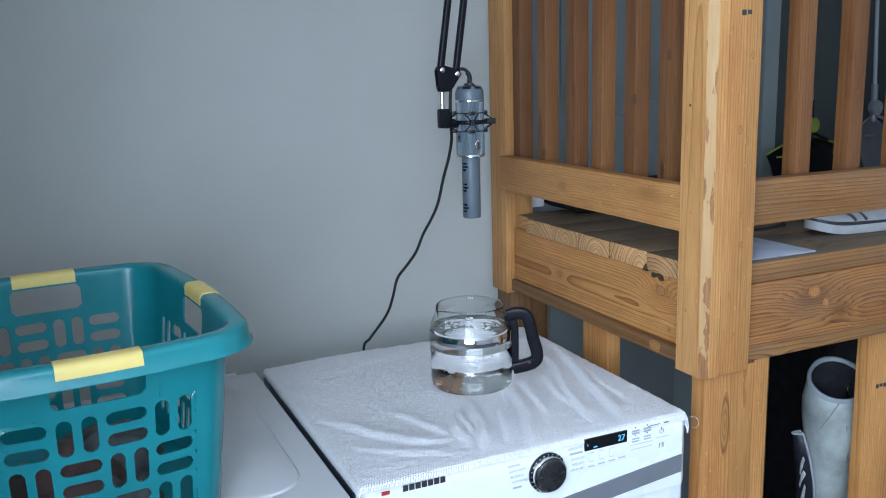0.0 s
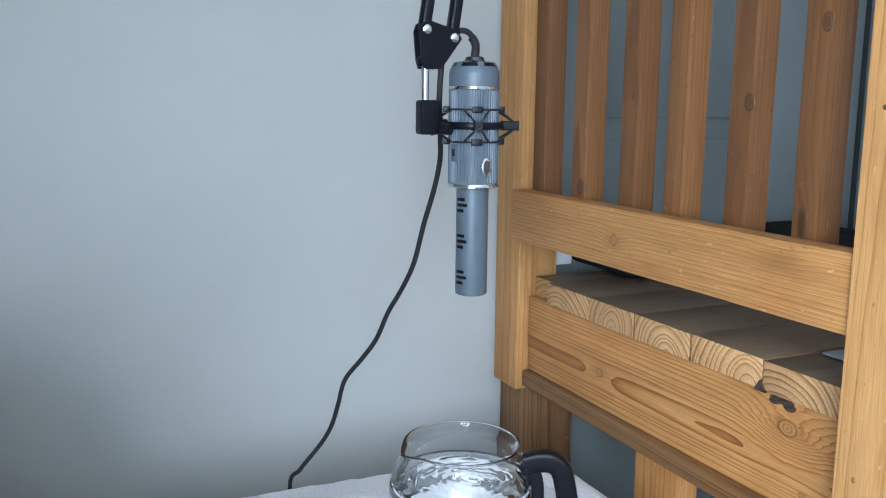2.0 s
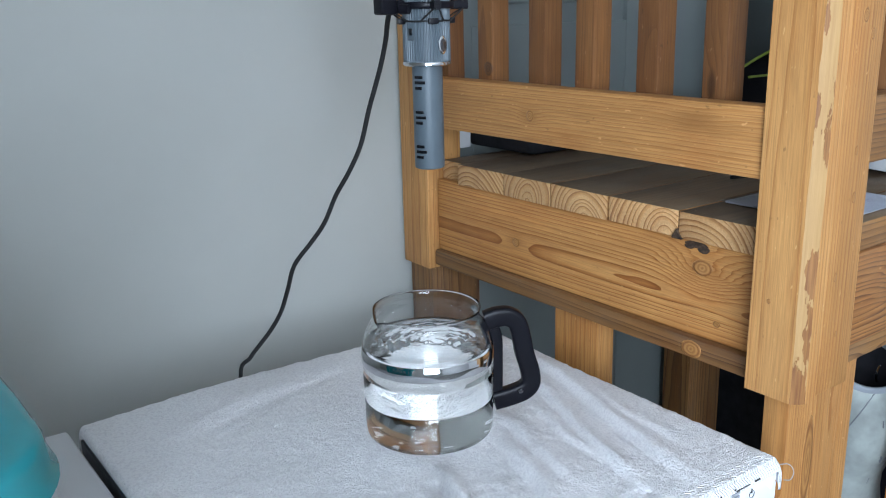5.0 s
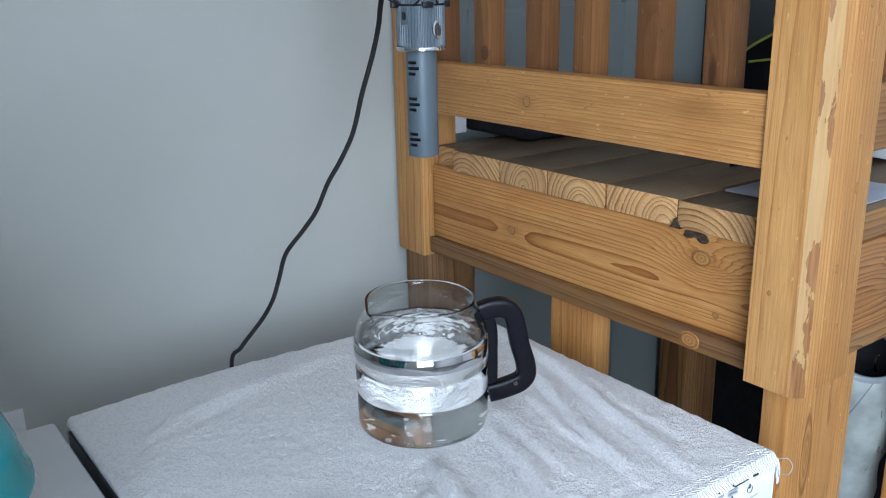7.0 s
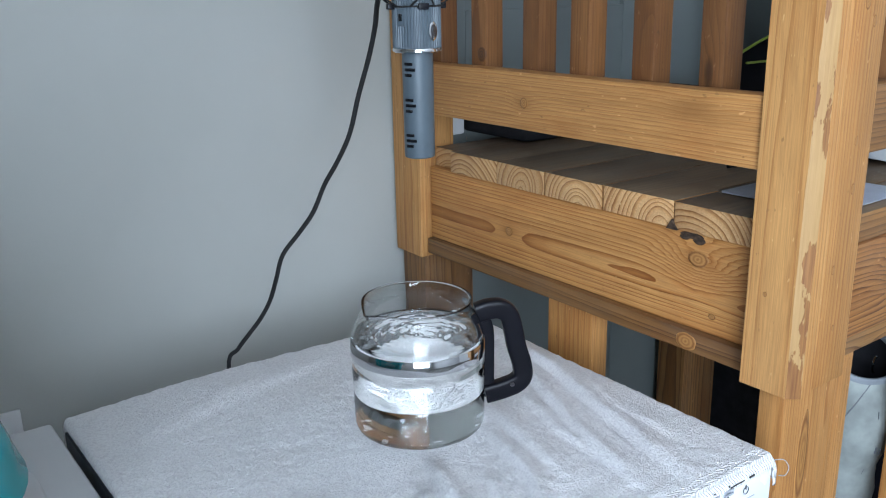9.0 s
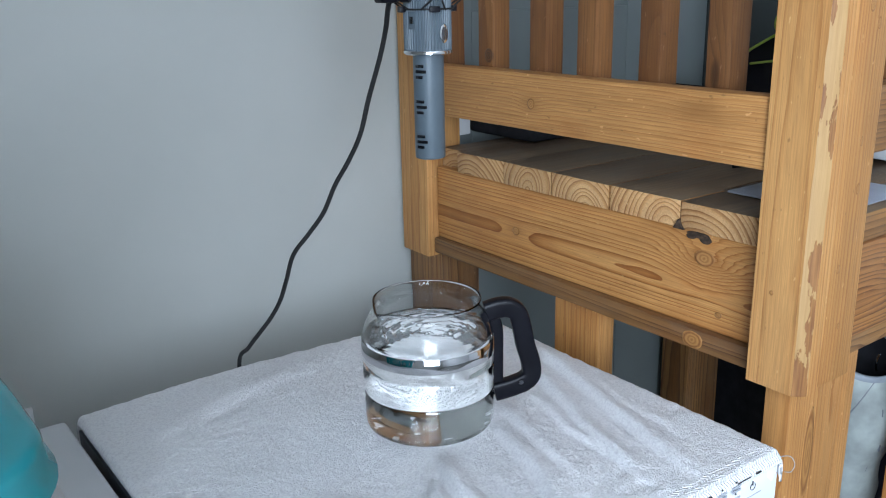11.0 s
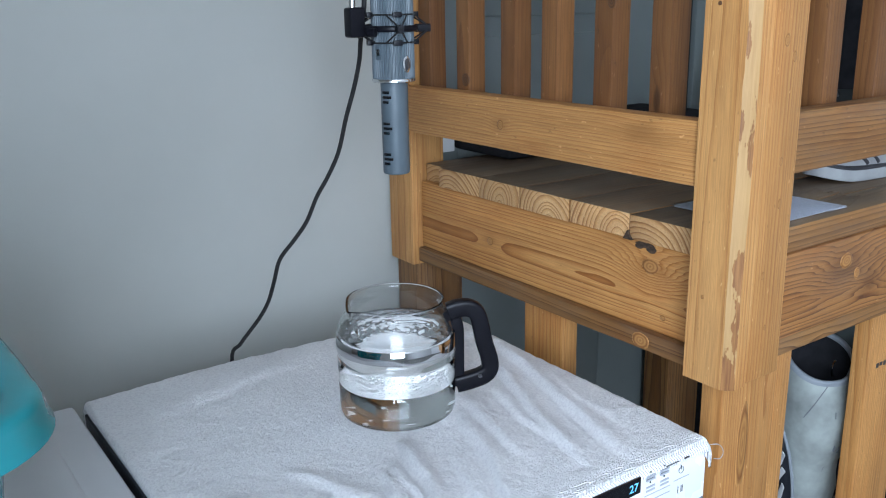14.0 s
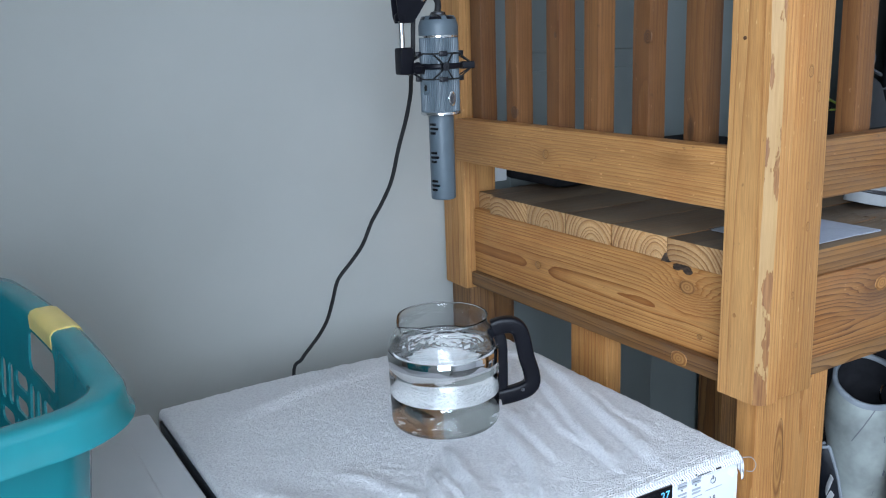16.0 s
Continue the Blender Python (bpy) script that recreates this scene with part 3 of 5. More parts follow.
for k in range(3):
    chip.faces.new((tri[0][k], tri[0][(k + 1) % 3], tri[1][(k + 1) % 3], tri[1][k]))
part("notch", chip, CHARRED_AND_SHADE, bed, smooth=False)
# faded stamps on the lumber
for x, y, z, n in ((1.190, 1.2826, 1.735, 2), (1.765, 1.4046, 0.869, 3)):
    for k in range(n):
        box("stamp_bar", x + 0.013 * k, x + 0.013 * k + 0.010, y, y + 0.001, z - 0.004 + 0.002 * (k % 2), z + 0.006, PRINT_DARK, bed, 0)
# ---- dryer ----
DX0, DX1, DY0, DY1, DZ = 0.407, 1.085, 1.268, 1.935, 0.978
dryer = thing("dryer", ((DX0 + DX1) / 2, 1.6, 0), "white clothes dryer with dial and lit display under a towel", "dryer")
box("body", DX0, DX1, DY0 + 0.012, DY1, 0.02, DZ, ENAMEL, dryer, 0.018, seg=4)
FY = DY0
# thin dark sheet added for the shade between dryer and washer
box("side_panel", DX0 - 0.003, DX0 + 0.001, DY0 + 0.02, DY1 - 0.005, 0.03, 0.966, NAVY, dryer, 0.001, "dark strip standing for shade in the gap")


def fascia(x0, x1, z0, z1):
    """The bowed front of the controls, rounded over at the top and the ends."""
    bm = bmesh.new()
    nx, rows = 40, []
    section = [(0.020, z1 - 0.001), (0.010, z1 - 0.002), (0.004, z1 - 0.008), (0.0, z1 - 0.02)] + [(0.0, z1 - 0.02 - (z1 - z0 - 0.02) * k / 6) for k in range(1, 7)] + [(0.02, z0 - 0.004)]
    for dy, z in section:
        row = []
        for i in range(nx + 1):
            f = i / nx
            end = min(f, 1 - f) * (x1 - x0)
            tuck = 0.016 * max(0, 1 - end / 0.018) ** 2.2
            row.append(bm.verts.new((x0 + f * (x1 - x0), FY + dy + tuck, z)))
        rows.append(row)
    for a, b in zip(rows, rows[1:]):
        for i in range(nx):
            bm.faces.new((a[i], a[i + 1], b[i + 1], b[i]))
    return bm


panel = part("control_panel", fascia(DX0 + 0.001, DX1 - 0.001, 0.84, 0.979), ENAMEL, dryer)


def curved_band():
    """The dark grey band that rises along the foot of the controls."""
    bm = bmesh.new()
    n, rings = 40, []
    for i in range(n + 1):
        f = i / n
        x = 0.56 + (DX1 - 0.020 - 0.56) * f
        z = 0.842 + 0.062 * f ** 0.8
        low = z - 0.036 * min(1, 0.35 + f)
        rings.append([bm.verts.new((x, y, h)) for y, h in ((FY - 0.0025, z), (FY - 0.0025, low), (FY + 0.004, low), (FY + 0.004, z))])
    for a, b in zip(rings, rings[1:]):
        for k in range(4):
            bm.faces.new((a[k], a[(k + 1) % 4], b[(k + 1) % 4], b[k]))
    bm.faces.new(rings[0][::-1])
    bm.faces.new(rings[-1])
    return bm


part("trim_band", curved_band(), GREY_BAND, dryer, "dark grey curved trim band")


def on_panel(x, z, lift=0.001):
    return Matrix.Translation((x, FY - lift, z)) @ pose(0, 0, 0, 90, 0, 0)


dial = part("dial", lathe([(0.0375, 0.0), (0.0375, 0.004), (0.036, 0.006), (0.034, 0.006), (0.0335, 0.004)], 64), GLOSS_BLACK, dryer, "dark dial with chrome ring", m=on_panel(0.762, 0.934, 0.0))
part("ring", lathe([(0.0338, 0.004), (0.0338, 0.013), (0.0325, 0.0145), (0.0312, 0.013), (0.0312, 0.004)], 64), CHROME, dial, m=on_panel(0.762, 0.934, 0.0))
part("knob", lathe([(0.0312, 0.004), (0.0310, 0.017), (0.0295, 0.019), (0.026, 0.0198), (0.0, 0.0198)], 64, cap=False), STEEL, dial, m=on_panel(0.762, 0.934, 0.0))
for k in range(24):
    a = 2 * math.pi * k / 24
    c = (0.762 + 0.0356 * math.cos(a), 0.934 + 0.0356 * math.sin(a))
    box("tick", c[0] - 0.0007, c[0] + 0.0007, FY - 0.0068, FY - 0.0058, c[1] - 0.0007, c[1] + 0.0007, WHITE_PLASTIC, dial, 0)
display = box("display", 0.842, 0.936, FY - 0.0012, FY + 0.002, 0.9565, 0.9795, GLOSS_BLACK, dryer, 0.0004, "black display with blue digits")
letters("digits", "27", 0.0165, on_panel(0.9145, 0.9622, 0.0016), DIGITS, display, "lit blue digits")
for x, z, w in ((0.8475, 0.967, 0.0014), (0.861, 0.9605, 0.009)):
    box("indicator", x, x + w, FY - 0.0018, FY - 0.001, z, z + 0.0018, DIGITS, display, 0)
for k in range(7):
    x = 0.484 + k * 0.0114
    box("lettering_bar", x, x + 0.0092, FY - 0.0008, FY + 0.0005, 0.9615, 0.9722, PRINT_DARK, dryer, 0)
box("badge", 0.446, 0.4605, FY - 0.0008, FY + 0.001, 0.963, 0.9695, RED, dryer, 0.0003, "small red sticker")
for i, word in enumerate(("NORMAL", "HEAVY DUTY", "BEDDING", "ACTIVEWEAR")):
    letters("dial_word", word, 0.0062, on_panel((0.682, 0.683, 0.687, 0.689)[i], 0.9595 - 0.0105 * i), PRINT, dryer)
box("dial_mark", 0.692, 0.71, FY - 0.0008, FY + 0.0005, 0.917, 0.9205, PRINT, dryer, 0)
for i, word in enumerate(("DELICATES", "", "QUICK DRY", "TIME DRY", "AIR FLUFF")):
    if word:
        letters("dial_word", word, 0.0062, on_panel((0.8065, 0, 0.812, 0.8135, 0.812)[i], 0.9655 - 0.0105 * i), PRINT, dryer)
    else:
        box("dial_mark", 0.81, 0.838, FY - 0.0008, FY + 0.0005, 0.9555, 0.959, PRINT, dryer, 0)
for k in range(4):
    x = 0.847 + 0.0225 * k
    z = 0.9205 + 0.001 * k
    bm = box_bm(x, x + 0.02, FY - 0.0008, FY + 0.0005, z, z + 0.009, 0.0008, 2)
    part("button", bm, WHITE_PLASTIC, dryer)
    box("button_mark", x + 0.003, x + 0.017, FY - 0.0012, FY - 0.0006, z + 0.0035, z + 0.0055, PRINT, dryer, 0)
    for j in range(5):
        if k < 3:
            box("option_dot", x + 0.004, x + 0.0052, FY - 0.0008, FY + 0.0005, 0.9335 + 0.0042 * j, 0.9347 + 0.0042 * j, DIGITS if j in (0, 3) and k < 2 else PRINT, dryer, 0)
            if j in (0, 4):
                box("option_mark", x + 0.0065, x + 0.0150, FY - 0.0008, FY + 0.0005, 0.9337 + 0.0042 * j, 0.9347 + 0.0042 * j, PRINT, dryer, 0)
for i in range(2):
    for j in range(2):
        x, z = 0.948 + 0.027 * i, 0.956 + 0.0155 * j
        box("option_dot", x + 0.0065, x + 0.0083, FY - 0.0008, FY + 0.0005, z + 0.0075, z + 0.0093, PRINT_DARK, dryer, 0)
        for r in range(2):
            box("option_mark", x, x + 0.0165, FY - 0.0008, FY + 0.0005, z - 0.0045 + 0.0052 * r, z - 0.0017 + 0.0052 * r, PRINT, dryer, 0)
    box("rule", 0.945, 0.995, FY - 0.0008, FY + 0.0005, 0.946 - 0.009 * i, 0.9468 - 0.009 * i, PRINT, dryer, 0)


def power_mark(x, z, r):
    path = [Vector((x + r * math.sin(a), FY - 0.0005, z + r * math.cos(a))) for a in (radians(35 + 290 * k / 20) for k in range(21))]
    return sweep(path, 0.0005, 0.0004, 6, up=(0, 1, 0))


part("power_mark", power_mark(1.0165, 0.962, 0.0048), PRINT_DARK, dryer)
box("power_mark", 1.0160, 1.0170, FY - 0.0008, FY + 0.0005, 0.963, 0.969, PRINT_DARK, dryer, 0)
for dx, w in ((0, 0.0008), (0.0062, 0.0008), (0.0088, 0.0008)):
    box("start_mark", 1.0115 + dx, 1.0115 + dx + w, FY - 0.0008, FY + 0.0005, 0.928, 0.938, PRINT_DARK, dryer, 0)
box("rule", 1.002, 1.034, FY - 0.0008, FY + 0.0005, 0.949, 0.9498, PRINT, dryer, 0)
box("rule", 0.985, 1.012, FY - 0.0008, FY + 0.0005, 0.9765, 0.9772, PRINT_DARK, dryer, 0)
box("rule", 1.022, 1.032, FY - 0.0008, FY + 0.0005, 0.9762, 0.978, PRINT_DARK, dryer, 0)

# ---- washer ----
washer = thing("washing_machine", (0.045, 1.6, 0), "white washing machine with a flat embossed top", "washing machine")
box("body", -0.300, 0.391, 1.265, 1.950, 0.02, 0.964, ENAMEL_GREY, washer, 0.014, seg=4)
box("top_panel", -0.302, 0.393, 1.262, 1.952, 0.9615, 0.976, ENAMEL_GREY, washer, 0.007, seg=3)


def rounded_plate(x0, x1, y0, y1, z0, z1, r, soft):
    """A plate with round corners and a soft upper edge."""
    bm = bmesh.new()
    rings = []
    for inset, z in ((0, z0), (0, z1 - soft), (soft * 0.3, z1 - soft * 0.3), (soft, z1)):
        ring = []
        for cx, cy, a0 in ((x1 - r, y1 - r, 0), (x0 + r, y1 - r, 90), (x0 + r, y0 + r, 180), (x1 - r, y0 + r, 270)):
            for k in range(9):
                a = radians(a0 + 90 * k / 8)
                ring.append(bm.verts.new((cx + (r - inset) * math.cos(a), cy + (r - inset) * math.sin(a), z)))
        rings.append(ring)
    n = len(rings[0])
    for a, b in zip(rings, rings[1:]):
        for k in range(n):
            bm.faces.new((a[k], a[(k + 1) % n], b[(k + 1) % n], b[k]))
    bm.faces.new(rings[0][::-1])
    bm.faces.new(rings[-1])
    return bm


part("raised_lid", rounded_plate(-0.241, 0.342, 1.325, 1.875, 0.9745, 0.980, 0.07, 0.006), ENAMEL_GREY, washer, "slightly raised lid panel", angle=60)
box("rear_hose_cover", -0.05, 0.20, 1.9505, 1.98, 0.3, 0.7, BLACK, washer, 0.01)

# ---- towel ----
FOLDS = (
    (((0.735, 1.53), (0.71, 1.465), (0.687, 1.383), (0.66, 1.315)), 0.013, 0.012),
    (((0.672, 1.475), (0.645, 1.40), (0.64, 1.33)), 0.009, 0.011),
    (((0.691, 1.491), (0.672, 1.425), (0.668, 1.36)), 0.006, 0.009),
    (((0.85, 1.56), (0.815, 1.45), (0.775, 1.36), (0.752, 1.30)), 0.009, 0.013),
    (((0.89, 1.60), (0.865, 1.50), (0.84, 1.40)), 0.006, 0.014),
    (((1.03, 1.74), (0.985, 1.60), (0.928, 1.449), (0.895, 1.33)), 0.008, 0.012),
    (((1.085, 1.77), (1.043, 1.628), (0.985, 1.43), (0.955, 1.32)), 0.009, 0.014),
    (((1.06, 1.60), (1.03, 1.48), (1.02, 1.38)), 0.004, 0.014),
    (((0.95, 1.60), (0.915, 1.48), (0.905, 1.37)), 0.005, 0.011),
    (((0.43, 1.60), (0.495, 1.472), (0.55, 1.40), (0.60, 1.375)), 0.007, 0.018),
    (((0.56, 1.56), (0.60, 1.47), (0.625, 1.40)), 0.006, 0.013),
    (((0.45, 1.42), (0.52, 1.36), (0.60, 1.32)), 0.004, 0.016),
    (((0.78, 1.47), (0.745, 1.40), (0.72, 1.33)), 0.005, 0.012),
    (((0.45, 1.80), (0.62, 1.86), (0.80, 1.88)), 0.003, 0.03),
    (((1.0, 1.88), (1.05, 1.80), (1.09, 1.70)), 0.004, 0.02),
)


def fold_height(x, y):
    h = 0.0
    x, y = x + 0.007 * noise.noise((x * 9, y * 9, 1.0)) + 0.001 * noise.noise((x * 45, y * 45, 6.0)), y + 0.007 * noise.noise((x * 16, y * 16, 8.0))
    for pts, high, wide in FOLDS:
        best, along = 9.0, 0.0
        n = len(pts) - 1
        for i in range(n):
            ax, ay = pts[i]
            bx, by = pts[i + 1]
            ex, ey = bx - ax, by - ay
            t = max(0, min(1, ((x - ax) * ex + (y - ay) * ey) / (ex * ex + ey * ey)))
            d = math.hypot(x - ax - t * ex, y - ay - t * ey)
            if d < best:
                best, along = d, (i + t) / n
                side = (x - ax) * ey - (y - ay) * ex
        w = wide * (0.60 if side > 0 else 1.45)
        taper = min(1, 4 * along + 0.05, 4 * (1 - along) + 0.35)
        h += 1.05 * high * taper * math.exp(-(best / w) ** 2)
        if side > 0:  # the crease beside the ridge
            h -= 0.22 * high * taper * math.exp(-((best - 0.95 * wide) / (0.35 * wide)) ** 2)
    return h


def towel_mesh():
    bm = bmesh.new()
    nx, ny = 260, 250
    grid = []
    for j in range(ny + 1):
        row = []
        for i in range(nx + 1):
            u, v = i / nx, j / ny
            wob = 0.004 * noise.noise((u * 3, v * 3, 2.0))
            x = 0.399 + u * (1.110 - 0.399)
            y = 1.259 + v * (1.966 - 1.259)
            # cloth past an edge of the top turns down over it
            drop = 0.0
            left, right = 0.409 + wob * 0.5, 1.088 - 0.010 * (1 - v) + wob
            front, rear = 1.270 + 0.010 * u + wob * 0.7, 1.940 - 0.010 * (1 - u) + 0.01 * math.sin(u * 5) + wob
            if x < left:
                k = (left - x)
                drop += k * 0.95
                x = left - 0.006 * math.tanh(k / 0.008)
            if x > right:
                k = (x - right)
                drop += k * 0.95
                x = right + 0.007 * math.tanh(k / 0.008)
            if y < front:
                k = (front - y)
                drop += k * 0.75
                y = front - 0.009 * math.tanh(k / 0.010)
            if y > rear:
                k = (y - rear)
                drop += k * 0.95
                y = rear + 0.008 * math.tanh(k / 0.008)
            near = min(x - 0.40, 1.09 - x, y - 1.265, 1.94 - y)
            ease = max(0.15, min(1, near / 0.03))
            pile = 0.0016 * noise.noise((x * 60, y * 60, 0)) + 0.0009 * noise.noise((x * 150, y * 150, 3))
            lumps = 0.0035 * max(0, noise.noise((x * 9, y * 9, 7)))
            jug = math.hypot(x - 0.789, y - 1.624)
            flat = max(0, min(1, (jug - 0.083) / 0.03))
            z = 0.986 - drop + (fold_height(x, y) + lumps) * ease * flat + pile
            row.append(bm.verts.new((x, y, z)))
        grid.append(row)
    for j in range(ny):
        for i in range(nx):
            f = bm.faces.new((grid[j][i], grid[j][i + 1], grid[j + 1][i + 1], grid[j + 1][i]))
            if j < 13:
                f.material_index = 1
    return bm


towel = part("towel", towel_mesh(), [TERRY, HEM], None, angle=180)
tagged(towel, "rumpled white terry towel with a ribbed hem spread over dryer", "towel")
thick = towel.modifiers.new("thickness", "SOLIDIFY")
thick.thickness, thick.offset = 0.004, -1
thread = smooth_path([(1.088, 1.282, 0.970), (1.100, 1.272, 0.971), (1.106, 1.268, 0.960), (1.100, 1.268, 0.951), (1.091, 1.272, 0.952)], 6)
part("loose_thread", sweep(thread, 0.0006, seg=6), CANVAS, towel, "loose white thread")

# ---- glass jug ----
JX, JY, JZ = 0.787, 1.619, 0.9865
JR = 0.0878
jug = thing("coffee_carafe", (JX, JY, JZ), "clear glass coffee carafe with black handle, full of water", "carafe")
OUTER = [(0.074, 0.0), (0.0815, 0.0010), (0.0850, 0.0040), (0.0866, 0.009), (0.0870, 0.018), (0.0870, 0.030), (0.0872, 0.0495), (0.0861, 0.0515), (0.0859, 0.0535), (0.0873, 0.0555),
         (JR, 0.085), (0.0866, 0.0870), (0.0866, 0.0885), (JR, 0.0905), (JR, 0.112), (0.0872, 0.122), (0.0856, 0.1325), (0.0826, 0.1425), (0.0785, 0.1505), (0.0740, 0.1565), (0.0706, 0.1615), (0.0695, 0.1665), (0.0702, 0.1710), (0.0716, 0.1740)]
INNER = [(r - 0.0018, z) for r, z in OUTER[::-1] if z > 0.012] + [(0.0835, 0.0072), (0.079, 0.0036), (0.060, 0.0026), (0.0, 0.0024)]


def glass_shell():
    bm = lathe([(0.0, 0.0008)] + OUTER + [(0.0713, 0.1749), (0.0702, 0.1747)] + INNER, 96, cap=False)
    bmesh.ops.remove_doubles(bm, verts=bm.verts, dist=1e-5)
    for v in bm.verts:  # the pouring lip
        if v.co.z > 0.148:
            a = abs(math.atan2(v.co.y, -v.co.x))
            k = max(0, 1 - a / 0.5) ** 1.5 * min(1, (v.co.z - 0.148) / 0.025)
            v.co.x -= 0.009 * k
            v.co.z -= 0.004 * k
    for v in bm.verts:
        v.co += Vector((JX, JY, JZ))
    return bm


shell = part("glass_body", glass_shell(), GLASS, jug, "clear glass body with moulded rings", angle=60)
LEVEL = 0.1285


def water_body():
    wall = [(r + 0.0004, z) for r, z in INNER if z < LEVEL - 0.003][::-1]
    prof = wall + [(0.0851, LEVEL + 0.0010)]
    seg, bm = 96, None
    rings = 30
    for k in range(1, rings):
        r = 0.0848 * (1 - k / rings)
        prof.append((r, LEVEL))
    prof.append((0.0, LEVEL))
    bm = lathe(prof, seg, (0, 0, 0), cap=False)
    bmesh.ops.remove_doubles(bm, verts=bm.verts, dist=1e-5)
    for v in bm.verts:
        if v.co.z > LEVEL - 0.0005:
            r = math.hypot(v.co.x, v.co.y)
            calm = max(0, min(1, (0.081 - r) / 0.02))
            v.co.z += calm * (0.0013 * math.sin(math.hypot(v.co.x - 0.01, v.co.y + 0.012) * 520) + 0.0030 * noise.noise((v.co.x * 45, v.co.y * 45, 0)) + 0.0016 * noise.noise((v.co.x * 120, v.co.y * 120, 4)))
        v.co += Vector((JX, JY, JZ))
    return bm


part("water", water_body(), WATER, jug, "clear rippled water", angle=180)
for ob in jug.children:
    ob.visible_shadow = False


HX, HY = math.cos(radians(-30)), math.sin(radians(-30))


def jug_handle():
    pts = [(0.078, 0.150), (0.093, 0.1545), (0.109, 0.1545), (0.1205, 0.146), (0.1265, 0.126), (0.1315, 0.100), (0.1385, 0.076), (0.1400, 0.058), (0.132, 0.047), (0.116, 0.0405), (0.101, 0.0365), (0.089, 0.034)]
    path = smooth_path([(JX + r * HX, JY + r * HY, JZ + z) for r, z in pts], 5)
    return sweep(path, 0.0098, 0.0130, 20, up=(-HY, HX, 0), square=0.6)


# the bright clamp band round the glass, just under the water line
band = lathe([(0.0884, 0.1040), (0.0890, 0.1046), (0.0890, 0.1115), (0.0881, 0.1232), (0.0876, 0.1238), (0.0872, 0.1232), (0.0880, 0.1115), (0.0880, 0.1046)], 96, (JX, JY, JZ), cap=False)
part("clamp_band", band, MIRROR_STEEL, jug, "polished steel clamp band", angle=40)

handle = part("handle", jug_handle(), BLACK, jug, "black plastic loop handle", angle=60)
strap = smooth_path([(JX + r * HX, JY + r * HY, JZ + z) for r, z in ((0.079, 0.152), (0.0895, 0.128), (0.0905, 0.09), (0.0903, 0.06), (0.0897, 0.030))], 5)
part("mounting_strap", sweep(strap, 0.0032, 0.0110, 16, up=(-HY, HX, 0), square=0.5), BLACK, handle)
part("screw", lathe([(0.0035, 0), (0.003, 0.0012), (0.0, 0.0014)], 16, cap=False), STEEL, handle,
     m=Matrix.Translation((JX, JY, JZ)) @ pose(0, 0, 0, 0, 0, -30) @ Matrix.Translation((0.124, -0.0125, 0.050)) @ pose(0, 0, 0, 90, 0, 0))
mark = box("capacity_mark", JX - 0.006, JX + 0.006, JY - 0.0002, JY, JZ + 0.014, JZ + 0.0148, WHITE_PLASTIC, jug, 0)
mark.matrix_basis = Matrix.Translation((JX, JY, 0)) @ pose(0, 0, 0, 0, 0, -20) @ Matrix.Translation((-JX, -JY - 0.0885, 0))

# ---- microphone and boom ----
MX, MY = 0.790, 1.607
MZ = 1.3485
mic = thing("microphone", (MX, MY, MZ), "silver-blue condenser microphone hung upside down from a boom", "microphone")
TUBE, BODY = 0.0186, 0.0287
part("tube", lathe([(0.0, 0), (TUBE - 0.0025, 0.0), (TUBE - 0.0005, 0.001), (TUBE, 0.003), (TUBE, 0.1265)], 56, (MX, MY, MZ), cap=False), SILVER, mic)
part("ring", lathe([(TUBE, 0.1255), (BODY - 0.002, 0.1255), (BODY + 0.0006, 0.127), (BODY + 0.0006, 0.1295), (BODY, 0.1305)], 56, (MX, MY, MZ), cap=False), CHROME, mic, "chrome ring")


def fluted(z0, z1):
    bm = bmesh.new()
    seg = 192
    rows = []
    for z, deep in ((z0, 0), (z0 + 0.002, 1), (z1 - 0.002, 1), (z1, 0)):
        rows.append([bm.verts.new((MX + (BODY - 0.0011 * deep * (k % 4 in (0, 1))) * math.cos(2 * math.pi * k / seg),
                                   MY + (BODY - 0.0011 * deep * (k % 4 in (0, 1))) * math.sin(2 * math.pi * k / seg), MZ + z)) for k in range(seg)])
    for a, b in zip(rows, rows[1:]):
        for k in range(seg):
            bm.faces.new((a[k], a[(k + 1) % seg], b[(k + 1) % seg], b[k]))
    return bm


part("fluted_body", fluted(0.1305, 0.2365), SILVER, mic, angle=20)
part("ring", lathe([(BODY, 0.2362), (BODY + 0.0005, 0.2368), (BODY + 0.0005, 0.2388), (BODY, 0.2394)], 56, (MX, MY, MZ), cap=False), CHROME, mic, "thin chrome ring")
part("cap", lathe([(BODY, 0.2394), (BODY, 0.253), (BODY - 0.001, 0.2575), (BODY - 0.003, 0.2615)], 56, (MX, MY, MZ), cap=False), SILVER, mic)
part("collar", lathe([(BODY - 0.003, 0.2615), (BODY - 0.006, 0.2655), (0.0155, 0.2665)], 56, (MX, MY, MZ), cap=False), BLACK, mic)
for k in range(6):
    a = radians(20 + 60 * k)
    bm = sweep([Vector((MX + r * math.cos(a), MY + r * math.sin(a), MZ + z)) for r, z in ((BODY - 0.003, 0.2612), (BODY - 0.0055, 0.2657), (0.0155, 0.2669))], 0.0008, 0.0042, 8)
    part("rib", bm, SILVER, mic)
part("plug", lathe([(0.0155, 0.2663), (0.0115, 0.2685), (0.010, 0.272), (0.006, 0.2735), (0.0, 0.2735)], 40, (MX, MY, MZ), cap=False), STEEL, mic)
